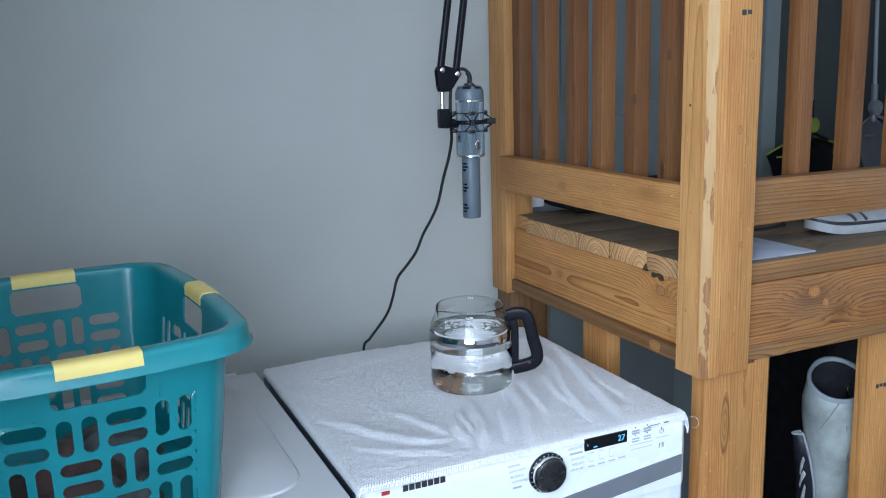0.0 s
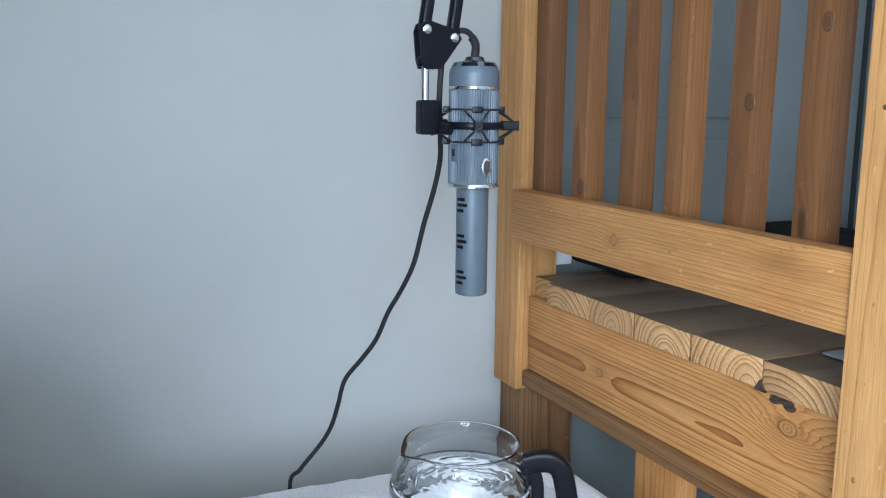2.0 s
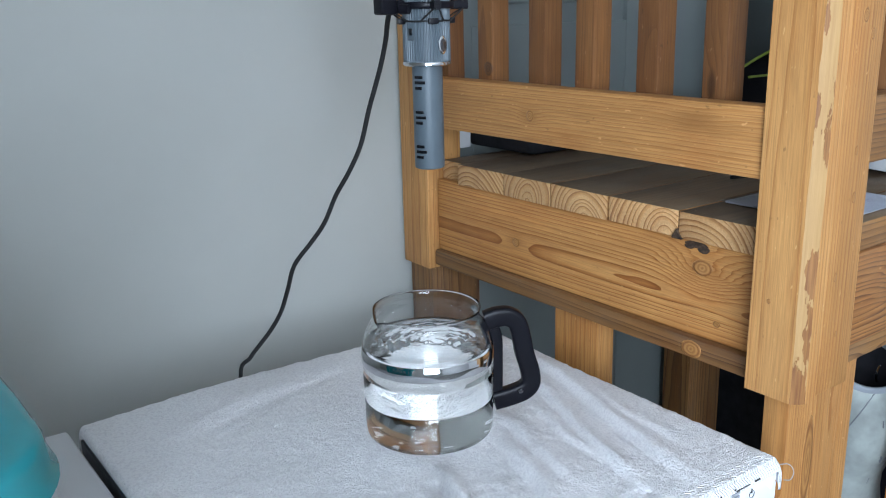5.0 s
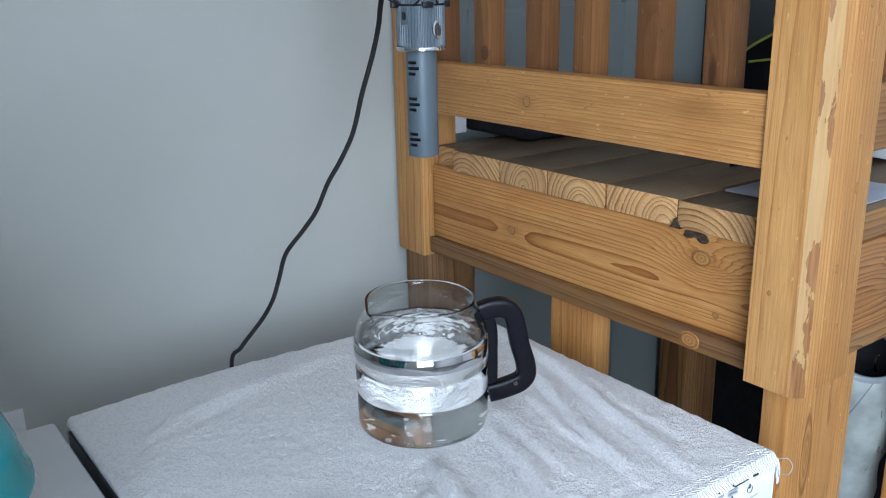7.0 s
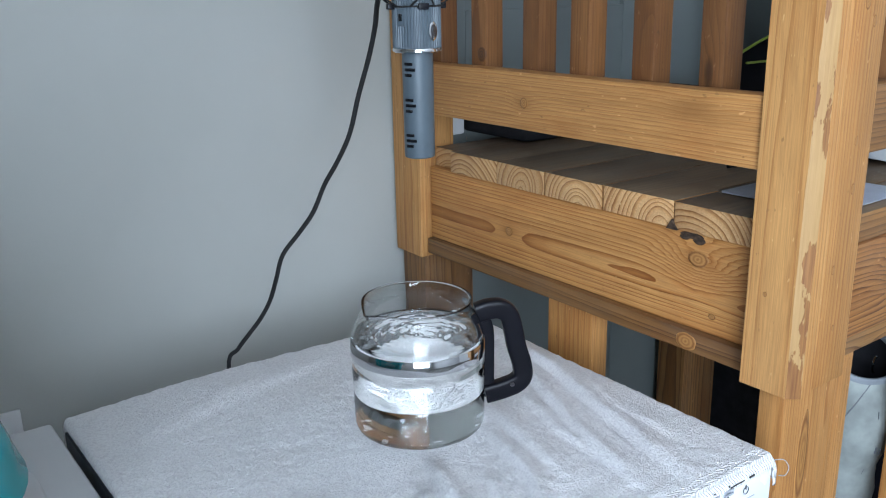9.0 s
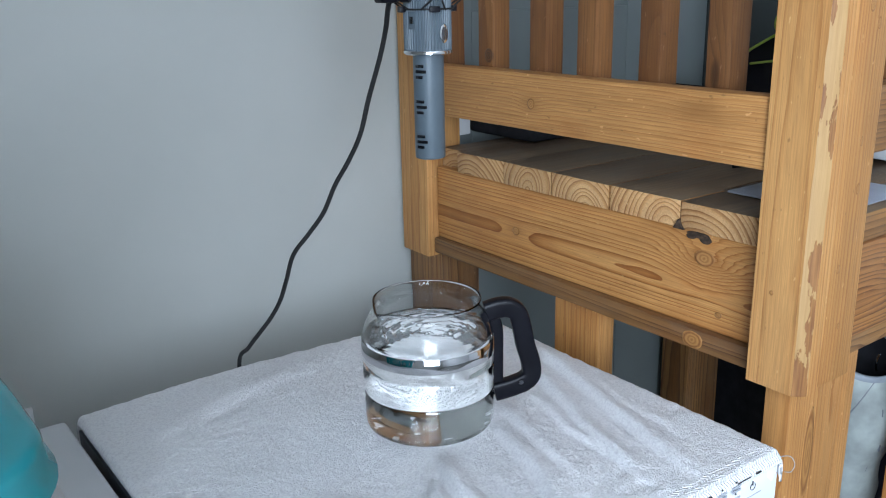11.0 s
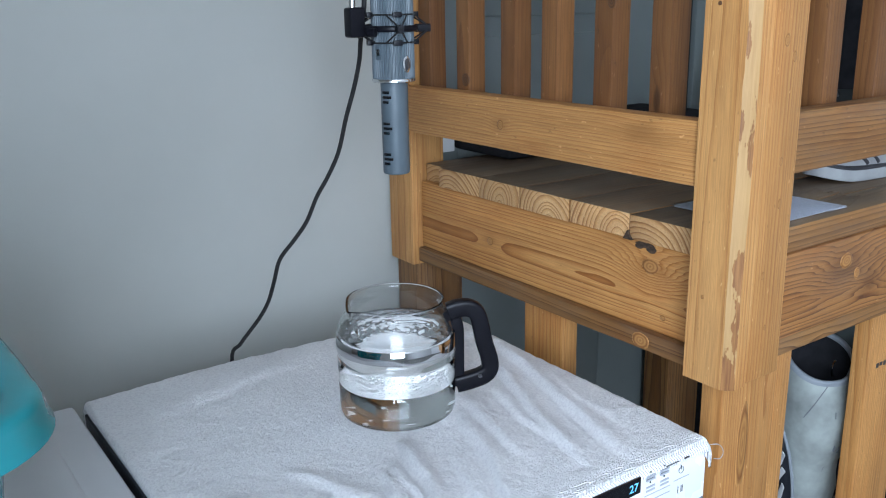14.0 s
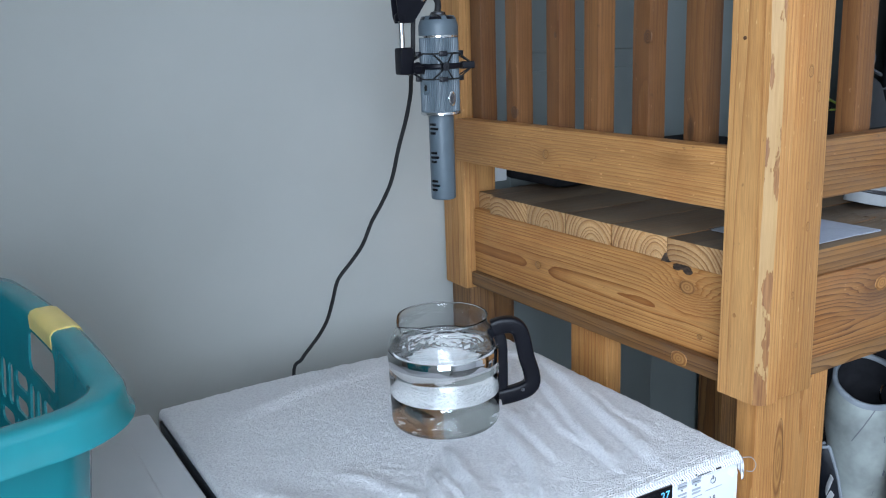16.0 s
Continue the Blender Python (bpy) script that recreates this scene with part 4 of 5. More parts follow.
# pairs of sound slots down one side of the tube
eye_a = math.atan2(0.6 - MY, 0.2 - MX)
aim = eye_a - 0.42
for base in (0.106, 0.064, 0.022):
    for k, (w, dz) in enumerate(((0.62, 0.0065), (0.78, 0.0), (0.55, -0.0065))):
        path = [Vector((MX + (TUBE + 0.0001) * math.cos(aim + s), MY + (TUBE + 0.0001) * math.sin(aim + s), MZ + base + dz)) for s in (-0.62 + w * q / 8 for q in range(9))]
        part("slot", sweep(path, 0.0019, 0.0006, 8), GLOSS_BLACK, mic)


def around(angle, r, z):
    return Matrix.Translation((MX + r * math.cos(angle), MY + r * math.sin(angle), MZ + z)) @ Matrix.Rotation(angle, 4, "Z") @ pose(0, 0, 0, 0, 90, 0)


part("badge", lathe([(0.0072, 0), (0.0072, 0.0012), (0.0060, 0.0018), (0.0, 0.0018)], 28, cap=False), CHROME, mic, "small oval chrome badge", m=around(eye_a + 0.62, BODY - 0.0006, 0.150) @ Matrix.Diagonal((1.5, 0.85, 1, 1)))
part("badge_face", lathe([(0.0052, 0.0018), (0.0, 0.0021)], 24, cap=False), STEEL, mic, m=around(eye_a + 0.62, BODY - 0.0006, 0.150) @ Matrix.Diagonal((1.5, 0.85, 1, 1)))
switch = part("switch_plate", box_bm(-0.010, 0.010, -0.0052, 0.0052, -0.001, 0.0012, 0.001, 2), SILVER, mic, m=around(eye_a - 0.75, BODY - 0.0002, 0.166))
part("switch", box_bm(-0.004, 0.004, -0.0024, 0.0024, 0.001, 0.0028, 0.0006, 2), STEEL, switch, m=around(eye_a - 0.75, BODY - 0.0002, 0.166))

# shock mount and boom arm
boom = thing("microphone_boom", (1.19, 2.10, 2.05), "black spring boom arm with shock mount holding the microphone", "boom arm")
SZ = MZ + 0.196
loop = [Vector((MX + 0.0325 * math.cos(a), MY + 0.0325 * math.sin(a), SZ)) for a in (2 * math.pi * k / 40 for k in range(40))]
mount = part("shock_mount", sweep(loop, 0.0042, 0.0018, 10, closed=True), BLACK, boom, "black shock mount with elastic cords")
for dz in (-0.018, 0.018):
    ring = [Vector((MX + 0.0298 * math.cos(a), MY + 0.0298 * math.sin(a), SZ + dz)) for a in (2 * math.pi * k / 40 for k in range(40))]
    part("elastic_cord", sweep(ring, 0.0011, seg=8, closed=True), RUBBER, mount)
for k in range(4):
    a = radians(-20 + 90 * k)
    tip = Vector((MX + 0.052 * math.cos(a), MY + 0.052 * math.sin(a), SZ))
    part("bracket", sweep([Vector((MX + 0.031 * math.cos(a), MY + 0.031 * math.sin(a), SZ)), tip], 0.0055, 0.0042, 10, square=0.4), BLACK, mount)
    for dz in (-0.018, 0.018):
        for da in (-0.5, 0.5):
            end = Vector((MX + 0.0298 * math.cos(a + da), MY + 0.0298 * math.sin(a + da), SZ + dz))
            part("elastic_cord", sweep([tip - Vector((0, 0, 0)), end], 0.0011, seg=6), RUBBER, mount)
    for dz in (-0.018, 0.018):
        part("cord_clip", box_bm(-0.006, 0.006, -0.004, 0.004, -0.0035, 0.0035, 0.0012, 2), BLACK, mount,
             m=Matrix.Translation((MX + 0.0312 * math.cos(a), MY + 0.0312 * math.sin(a), SZ + dz)) @ Matrix.Rotation(a + math.pi / 2, 4, "Z"))
CX, CY = 0.732, 1.606
part("clamp_block", box_bm(CX - 0.011, CX + 0.011, CY - 0.010, CY + 0.010, SZ - 0.010, SZ + 0.028, 0.004, 3), BLACK, boom)
part("knuckle", sweep([Vector((CX + 0.004, CY, SZ - 0.004)), Vector((MX - 0.034, MY, SZ))], 0.0075, 0.0075, 16), BLACK, boom)
part("thumb_screw", sweep([Vector((CX + 0.012, CY - 0.013, SZ - 0.004)), Vector((CX + 0.018, CY - 0.022, SZ - 0.004))], 0.006, seg=12), BLACK, boom)
rod("pin", (CX - 0.003, CY, SZ + 0.026), (CX - 0.003, CY, SZ + 0.066), 0.0042, CHROME, boom, "bright steel pin")
part("joint_neck", lathe([(0.0085, 0), (0.0095, 0.002), (0.0095, 0.008), (0.007, 0.011)], 20, (CX - 0.003, CY, SZ + 0.064)), BLACK, boom)


def joint_plate(y):
    bm = bmesh.new()
    out = [(0.721, 1.654), (0.729, 1.658), (0.764, 1.648), (0.769, 1.639), (0.749, 1.612), (0.743, 1.606), (0.724, 1.606), (0.721, 1.614), (0.718, 1.646)]
    f = bm.faces.new([bm.verts.new((x, y, z)) for x, z in out])
    got = bmesh.ops.extrude_face_region(bm, geom=[f])
    bmesh.ops.translate(bm, vec=(0, 0.0025, 0), verts=[g for g in got["geom"] if isinstance(g, bmesh.types.BMVert)])
    return bm


for y in (CY - 0.009, CY + 0.0065):
    part("joint_plate", joint_plate(y), BLACK, boom)
ARM_WAY = Vector((0.168, 0.03, 1.0))
for x, z in ((0.727, 1.648), (0.760, 1.640)):
    a = Vector((x, CY, z))
    part("arm_tube", sweep([a, a + ARM_WAY * 0.53], 0.0072, 0.0066, 14, up=(0, 1, 0), square=0.35), BLACK, boom)
    part("screw", lathe([(0.0052, 0), (0.005, 0.002), (0.003, 0.0032), (0.0, 0.0032)], 20, cap=False), CHROME, boom, m=Matrix.Translation((x, CY - 0.009, z)) @ pose(0, 0, 0, 90, 0, 0))
part("elbow", box_bm(0.79, 0.87, CY - 0.002, CY + 0.035, 2.155, 2.20, 0.006, 2), BLACK, boom)
for dz in (0.0, 0.03):
    part("arm_tube", sweep([Vector((0.85, CY + 0.02, 2.163 + dz)), Vector((1.155, 2.07, 2.10 + dz))], 0.0072, seg=12), BLACK, boom)
part("clamp", box_bm(1.145, 1.20, 2.05, 2.115, 2.04, 2.16, 0.005, 2), BLACK, boom)

# microphone cable, down behind the dryer
loopback = [(MX, MY, MZ + 0.270), (MX + 0.001, MY + 0.001, MZ + 0.287), (MX - 0.010, MY + 0.001, MZ + 0.300), (MX - 0.028, MY, MZ + 0.296), (MX - 0.041, MY - 0.003, MZ + 0.270), (MX - 0.046, MY - 0.006, MZ + 0.225),
            (0.762, 1.638, 1.552), (0.781, 1.678, 1.525), (0.791, 1.700, 1.50), (0.792, 1.719, 1.462), (0.786, 1.739, 1.412), (0.781, 1.758, 1.36), (0.771, 1.778, 1.32), (0.760, 1.798, 1.286), (0.750, 1.818, 1.244), (0.736, 1.838, 1.212),
            (0.717, 1.857, 1.178), (0.713, 1.877, 1.136), (0.709, 1.896, 1.098), (0.700, 1.914, 1.067), (0.687, 1.932, 1.039), (0.674, 1.949, 1.012), (0.662, 1.966, 0.975), (0.68, 1.985, 0.80), (0.69, 2.0, 0.4)]
cable = part("microphone_cable", sweep(smooth_path(loopback, 6), 0.0033, seg=12), RUBBER, None, angle=180)
tagged(cable, "thin black cable hanging from the microphone to behind the dryer", "cable")
part("strain_relief", sweep(smooth_path(loopback[:3], 8)[:13], 0.0048, seg=14), RUBBER, cable)

# ---- laundry basket ----
BX, BY, BZ = 0.004, 1.500, 0.9805
basket = thing("laundry_basket", (BX, BY, BZ), "teal plastic laundry basket with slotted sides and yellow grips", "basket")
TURNED = Matrix.Translation((BX, BY, 0)) @ pose(0, 0, 0, 0, 0, 6)
RIM_Z = 1.283
SPAN = RIM_Z - BZ


def outline(z):
    """Half sizes and corner radius of the basket at a height."""
    f = max(0, (z - BZ) / SPAN)
    return 0.165 + 0.032 * f, 0.245 + 0.031 * f, 0.042 + 0.020 * f


def edge_point(side, f, z, out=0.0, corner=False):
    """A point of the wall: along a straight side, or round the corner that follows it."""
    hx, hy, r = outline(z)
    hx, hy, r = hx + out, hy + out, r + out
    ends = ((hx - r, hy), (hy - r, hx))[side % 2]
    if corner:
        a = f * math.pi / 2
        x, y = ends[0] + r * math.sin(a), -(ends[1] - r) - r * math.cos(a)
    else:
        x, y = (2 * f - 1) * ends[0], -ends[1] - 0.010 * 4 * f * (1 - f)
    for _ in range(side):
        x, y = -y, x
    return TURNED @ Vector((x, y, z))


def side_length(side, z=1.15):
    hx, hy, r = outline(z)
    return 2 * ((hx, hy)[side % 2] - r)


def brick(theta, a, b, r=0.008):
    """The same for a hole with square sides and small round corners."""
    c, s = abs(math.cos(theta)), abs(math.sin(theta))
    d = min(a / max(c, 1e-9), b / max(s, 1e-9))
    if d * c > a - r and d * s > b - r:
        kx, ky = a - r, b - r
        dot = kx * c + ky * s
        d = dot + math.sqrt(max(0, dot * dot - kx * kx - ky * ky + r * r))
    return d


def stadium(theta, a, b):
    """How far a rounded slot of half length a and half width b reaches in a direction."""
    c, s = abs(math.cos(theta)), abs(math.sin(theta))
    if s > 1e-6 and b / s * c <= a - b:
        return b / s
    k = a - b
    return k * c + math.sqrt(max(0, b * b - k * k * s * s))


def slot_tile(bm, side, u0, u1, z0, z1, a, b, upright, shape=stadium):
    """One piece of wall round one slot."""
    w, h = (u1 - u0) / 2, (z1 - z0) / 2
    cu, cz = (u0 + u1) / 2, (z0 + z1) / 2
    length = side_length(side)
    corner = math.atan2(h, w)
    angles = sorted([2 * math.pi * k / 24 + 0.01 for k in range(24)] + [corner, math.pi - corner, math.pi + corner, 2 * math.pi - corner])
    inner, outer = [], []
    for t in angles:
        c, s = math.cos(t), math.sin(t)
        reach = shape(t + (math.pi / 2 if upright else 0), a, b)
        far = min(w / max(abs(c), 1e-9), h / max(abs(s), 1e-9))
        for ring, d in ((inner, reach), (outer, far)):
            ring.append(bm.verts.new(edge_point(side, 0.5 + (cu + d * c) / length, cz + d * s)))
    n = len(angles)
    for k in range(n):
        j = (k + 1) % n
        bm.faces.new((inner[k], outer[k], outer[j], inner[j]))


def sheet(bm, side, u0, u1, z0, z1, nu, corner=False):
    length = side_length(side)
    rows = []
    for z in (z0, (z0 + z1) / 2, z1):
        rows.append([bm.verts.new(edge_point(side, (u0 + (u1 - u0) * k / nu) if corner else 0.5 + (u0 + (u1 - u0) * k / nu) / length, z, corner=corner)) for k in range(nu + 1)])
    for a, b in zip(rows, rows[1:]):
        for k in range(nu):
            bm.faces.new((a[k], a[k + 1], b[k + 1], b[k]))


CELL = 0.064
ROWS_Z = [RIM_Z - 0.074 - CELL * k for k in range(4)]
LOW = ROWS_Z[-1]


def basket_wall():
    bm = bmesh.new()
    for side in range(4):
        half = side_length(side) / 2
        cols = int(2 * half / CELL)
        c0 = -cols * CELL / 2
        for r in range(3):
            z1, z0 = ROWS_Z[r], ROWS_Z[r + 1]
            for c in range(cols):
                u0 = c0 + c * CELL
                if (r + c) % 2 == 0:
                    for k in range(2):
                        slot_tile(bm, side, u0, u0 + CELL, z0 + CELL / 2 * k, z0 + CELL / 2 * (k + 1), 0.0275, 0.0100, False)
                else:
                    for k in range(2):
                        slot_tile(bm, side, u0 + CELL / 2 * k, u0 + CELL / 2 * (k + 1), z0, z1, 0.0275, 0.0100, True)
            for u0, u1 in ((-half, c0), (-c0, half)):
                sheet(bm, side, u0, u1, z0, z1, 3)
            sheet(bm, side, 0, 1, z0, z1, 8, True)
        # band with the hand hole under the rim
        slot_tile(bm, side, -0.078, 0.078, ROWS_Z[0], RIM_Z - 0.004, 0.060, 0.0235, False, brick)
        for u0, u1 in ((-half, -0.078), (0.078, half)):
            sheet(bm, side, u0, u1, ROWS_Z[0], RIM_Z - 0.004, 6)
        sheet(bm, side, 0, 1, ROWS_Z[0], RIM_Z - 0.004, 8, True)
        sheet(bm, side, -half, half, BZ + 0.002, LOW, 10)
        sheet(bm, side, 0, 1, BZ + 0.002, LOW, 8, True)
    ring = [edge_point(s, k / 8, BZ + 0.002, corner=c) for s in range(4) for c in (False, True) for k in range(8)]
    bm.faces.new([bm.verts.new(p) for p in ring])
    bmesh.ops.remove_doubles(bm, verts=bm.verts, dist=2e-4)
    return bm


wall = part("wall", basket_wall(), TEAL, basket, angle=30)
thick = wall.modifiers.new("thickness", "SOLIDIFY")
thick.thickness, thick.offset = 0.003, 0
crisp = wall.modifiers.new("crisp_edges", "EDGE_SPLIT")
crisp.split_angle = radians(35)
RIM = [(-0.002, -0.010), (-0.002, 0.002), (0.001, 0.0065), (0.006, 0.0085), (0.022, 0.0085), (0.028, 0.006), (0.031, 0.0), (0.0325, -0.0165), (0.0370, -0.0205), (0.0372, -0.0225), (0.031, -0.0222), (0.0285, -0.018), (0.0265, -0.002), (0.020, 0.004), (0.004, 0.004), (0.001, -0.010)]


def rim_strip(stations, profile, closed):
    bm = bmesh.new()
    rings = [[bm.verts.new(edge_point(s, f, RIM_Z, o, c) + Vector((0, 0, dz))) for o, dz in profile] for s, f, c in stations]
    n = len(profile)
    for a, b in list(zip(rings, rings[1:])) + ([(rings[-1], rings[0])] if closed else []):
        for k in range(n):
            bm.faces.new((a[k], a[(k + 1) % n], b[(k + 1) % n], b[k]))
    if not closed:
        bm.faces.new(rings[0][::-1])
        bm.faces.new(rings[-1])
    return bm


around_rim = [(s, k / 12, c) for s in range(4) for c in (False, True) for k in range(12)]
part("rim", rim_strip(around_rim, RIM, True), TEAL, basket, "rolled teal rim", angle=50)
GRIP = [(-0.0032, -0.012), (-0.0032, 0.0025), (0.0, 0.0080), (0.0055, 0.0100), (0.0225, 0.0100), (0.0292, 0.0075), (0.0322, 0.0), (0.0332, -0.010), (0.030, -0.010), (0.027, 0.002), (0.004, 0.004), (0.0, -0.012)]
for s in range(4):
    w = (0.053, 0.049)[s % 2] / side_length(s)
    part("grip", rim_strip([(s, 0.5 - w + 2 * w * k / 8, False) for k in range(9)], GRIP, False), YELLOW, basket, "soft yellow grip", angle=50)


def heap(cx, cy, rx, ry, high, z0, seed, n=36):
    """A loose pile of cloth."""
    bm = bmesh.new()
    rows = []
    for j in range(12):
        f = j / 11
        row = []
        for i in range(n):
            a = 2 * math.pi * i / n
            wob = 1 + 0.18 * noise.noise((math.cos(a) * 2, math.sin(a) * 2, seed + f * 2))
            r = math.sin(f * math.pi / 2) * wob
            z = high * math.cos(f * math.pi / 2) * (1 + 0.5 * noise.noise((math.cos(a) * 3 * f, math.sin(a) * 3 * f, seed)))
            row.append(bm.verts.new((cx + rx * r * math.cos(a), cy + ry * r * math.sin(a), z0 + max(0, z))))
        rows.append(row)
    for a, b in zip(rows, rows[1:]):
        for i in range(n):
            bm.faces.new((a[i], a[(i + 1) % n], b[(i + 1) % n], b[i]))
    bmesh.ops.remove_doubles(bm, verts=bm.verts, dist=1e-5)
    return bm


laundry = thing("laundry", (BX, BY, BZ + 0.004), "reddish brown and grey laundry lying in the basket", "clothes")
for dx, dy, rx, ry, high, seed, cloth in ((-0.03, -0.06, 0.105, 0.13, 0.075, 3.0, LAUNDRY), (0.035, 0.08, 0.095, 0.12, 0.06, 6.5, GREY_CLOTH), (0.04, -0.12, 0.07, 0.07, 0.055, 9.0, GREY_CLOTH)):
    part("garment", heap(BX + dx, BY + dy, rx, ry, high, BZ + 0.004, seed), cloth, laundry)

# ---- on and under the bed ----
DECK = 1.2515
adapter = thing("power_adapter", (1.26, 2.19, DECK), "white plastic box on the bed deck against wall", "adapter")
box("case", 1.215, 1.305, 2.178, 2.226, DECK, DECK + 0.085, WHITE_PLASTIC, adapter, 0.004)
case = thing("laptop_bag", (1.65, 2.13, DECK), "flat black cloth bag lying on the deck by wall", "bag")
box("shell", 1.318, 1.95, 2.0, 2.215, DECK, DECK + 0.058, BLACK_CLOTH, case, 0.02, seg=4)
part("zip", sweep(smooth_path([(1.320, 2.02, DECK + 0.03), (1.3175, 2.1, DECK + 0.033), (1.320, 2.2, DECK + 0.03)], 4), 0.003, seg=8), GREY_BAND, case)


def crumpled_sheet(x0, x1, y0, y1, z, turn):
    bm = bmesh.new()
    nx, ny, rows = 36, 24, []
    for j in range(ny + 1):
        row = []
        for i in range(nx + 1):
            u, v = i / nx, j / ny
            x, y = x0 + u * (x1 - x0), y0 + v * (y1 - y0)
            lift = 0.0012 + 0.004 * max(0, noise.noise((x * 14, y * 14, 1))) + 0.016 * max(0, u - 0.86) / 0.14 * (0.6 + 0.6 * noise.noise((x * 60, y * 40, 4)))
            row.append(bm.verts.new((x + 0.004 * noise.noise((x * 30, y * 30, 9)), y, z + lift)))
        rows.append(row)
    for a, b in zip(rows, rows[1:]):
        for i in range(nx):
            bm.faces.new((a[i], a[i + 1], b[i + 1], b[i]))
    c = Vector(((x0 + x1) / 2, (y0 + y1) / 2, 0))
    bmesh.ops.rotate(bm, cent=c, matrix=Matrix.Rotation(radians(turn), 3, "Z"), verts=bm.verts)
    return bm


sleeve = thing("plastic_sleeve", (1.38, 1.40, DECK), "clear plastic sleeve with grey card lying on the deck", "plastic sleeve")
PAPER = plain("grey_card", (0.40, 0.43, 0.50), 0.4, 0.0, 0.08, 20)
part("card", box_bm(1.25, 1.455, 1.325, 1.50, DECK + 0.0004, DECK + 0.002, 0.0004, 1), PAPER, sleeve)
film = part("film", crumpled_sheet(1.245, 1.487, 1.318, 1.51, DECK + 0.0022, 1.5), FILM, sleeve, "crinkled clear film", angle=180)
film.visible_shadow = False


def sneaker(base, turn):
    """A low canvas shoe: sole, upper, toe cap, stripe, laces."""
    shoe = thing("sneaker", base, "white canvas sneaker with black sole stripe and laces", "shoe", "pair of sneakers")
    m = Matrix.Translation(base) @ pose(0, 0, 0, 0, 0, turn)

    def foot(f):
        e = 2 * f - 1
        return 0.049 * max(0.0, 1 - abs(e) ** 3.2) ** 0.5 * (0.80 + 0.20 * f) + 0.0005

    def rise(f):
        return 0.012 * max(0, (f - 0.72) / 0.28) ** 2

    def layer(z0, z1, grow):
        bm = bmesh.new()
        n = 44
        fs = [0.5 - 0.5 * math.cos(math.pi * k / n) for k in range(n + 1)]
        rings = []
        for z, g in ((z0, grow - 0.002), (z0 + 0.003, grow), (z1 - 0.002, grow), (z1, grow - 0.001)):
            ring = [bm.verts.new((-0.14 + 0.28 * f, foot(f) + g, z + rise(f))) for f in fs]
            ring += [bm.verts.new((-0.14 + 0.28 * f, -foot(f) - g, z + rise(f))) for f in reversed(fs)]
            rings.append(ring)
        for a, b in zip(rings, rings[1:]):
            for k in range(len(a)):
                j = (k + 1) % len(a)
                bm.faces.new((a[k], a[j], b[j], b[k]))
        bm.faces.new(rings[0][::-1])
        bm.faces.new(rings[-1])
        return bm

    def upper():
        bm = bmesh.new()
        n, rings = 32, []
        for k in range(n + 1):
            f = 0.5 - 0.5 * math.cos(math.pi * k / n)
            high = 0.036 + 0.046 * max(0, 1 - f / 0.66) ** 0.8
            if f > 0.6:
                high *= math.sqrt(max(0.02, 1 - ((f - 0.6) / 0.405) ** 2.4))
            w = foot(f) - 0.001
            rings.append([bm.verts.new((-0.138 + 0.276 * f, w * math.cos(a), 0.022 + rise(f) + high * max(0, math.sin(a)) ** 0.75)) for a in (math.pi * q / 18 for q in range(19))])
        for a, b in zip(rings, rings[1:]):
            for q in range(18):
                bm.faces.new((a[q], a[q + 1], b[q + 1], b[q]))
        return bm

    sole = part("sole", layer(0.0, 0.026, 0.003), DULL_WHITE, shoe, "white rubber sole", m=m)
    part("stripe", layer(0.0195, 0.0265, 0.0042), PRINT_DARK, sole, "black stripe", m=m)
    part("upper", upper(), CANVAS, shoe, m=m)
    part("collar", sweep([Vector((-0.075 + 0.055 * math.cos(a), 0.028 * math.sin(a), 0.098 - 0.10 * (0.055 * math.cos(a) + 0.055))) for a in (2 * math.pi * q / 20 for q in range(20))], 0.004, seg=8, closed=True), BLACK_CLOTH, shoe, m=m)
    for q in range(4):
        x = -0.005 + 0.022 * q
        z = 0.086 - 0.0075 * q - 0.010 * q * 0.4
        part("lace", sweep(smooth_path([(x, -0.026, z - 0.008), (x + 0.006, 0, z + 0.004), (x, 0.026, z - 0.008)], 4), 0.0025, 0.004, 8), CANVAS, shoe, m=m)
    for side in (-1, 1):
        for x in (0.015, 0.045):
            band = [(x + 0.030 * k / 8, side * ((foot((x + 0.030 * k / 8 + 0.138) / 0.276) - 0.0002) * math.cos(0.12 + 0.8 * k / 8)), 0.0225 + 0.038 * math.sin(0.12 + 0.8 * k / 8) ** 0.75) for k in range(9)]
            part("side_stripe", sweep([Vector(b) for b in band], 0.0035, 0.0012, 8), PRINT_DARK, shoe, "black curved side stripe", m=m)
    return shoe


sneaker((1.735, 1.462, DECK), 172)
sneaker((1.83, 1.60, DECK), 160)
lace = part("black_cord", sweep(smooth_path([(1.40, 1.60, DECK + 0.004), (1.50, 1.53, DECK + 0.012), (1.56, 1.52, DECK + 0.02), (1.60, 1.56, DECK + 0.01), (1.75, 1.72, DECK + 0.004)], 8), 0.0032, seg=8), RUBBER)
tagged(lace, "thin black cord lying on the bed deck", "cord")


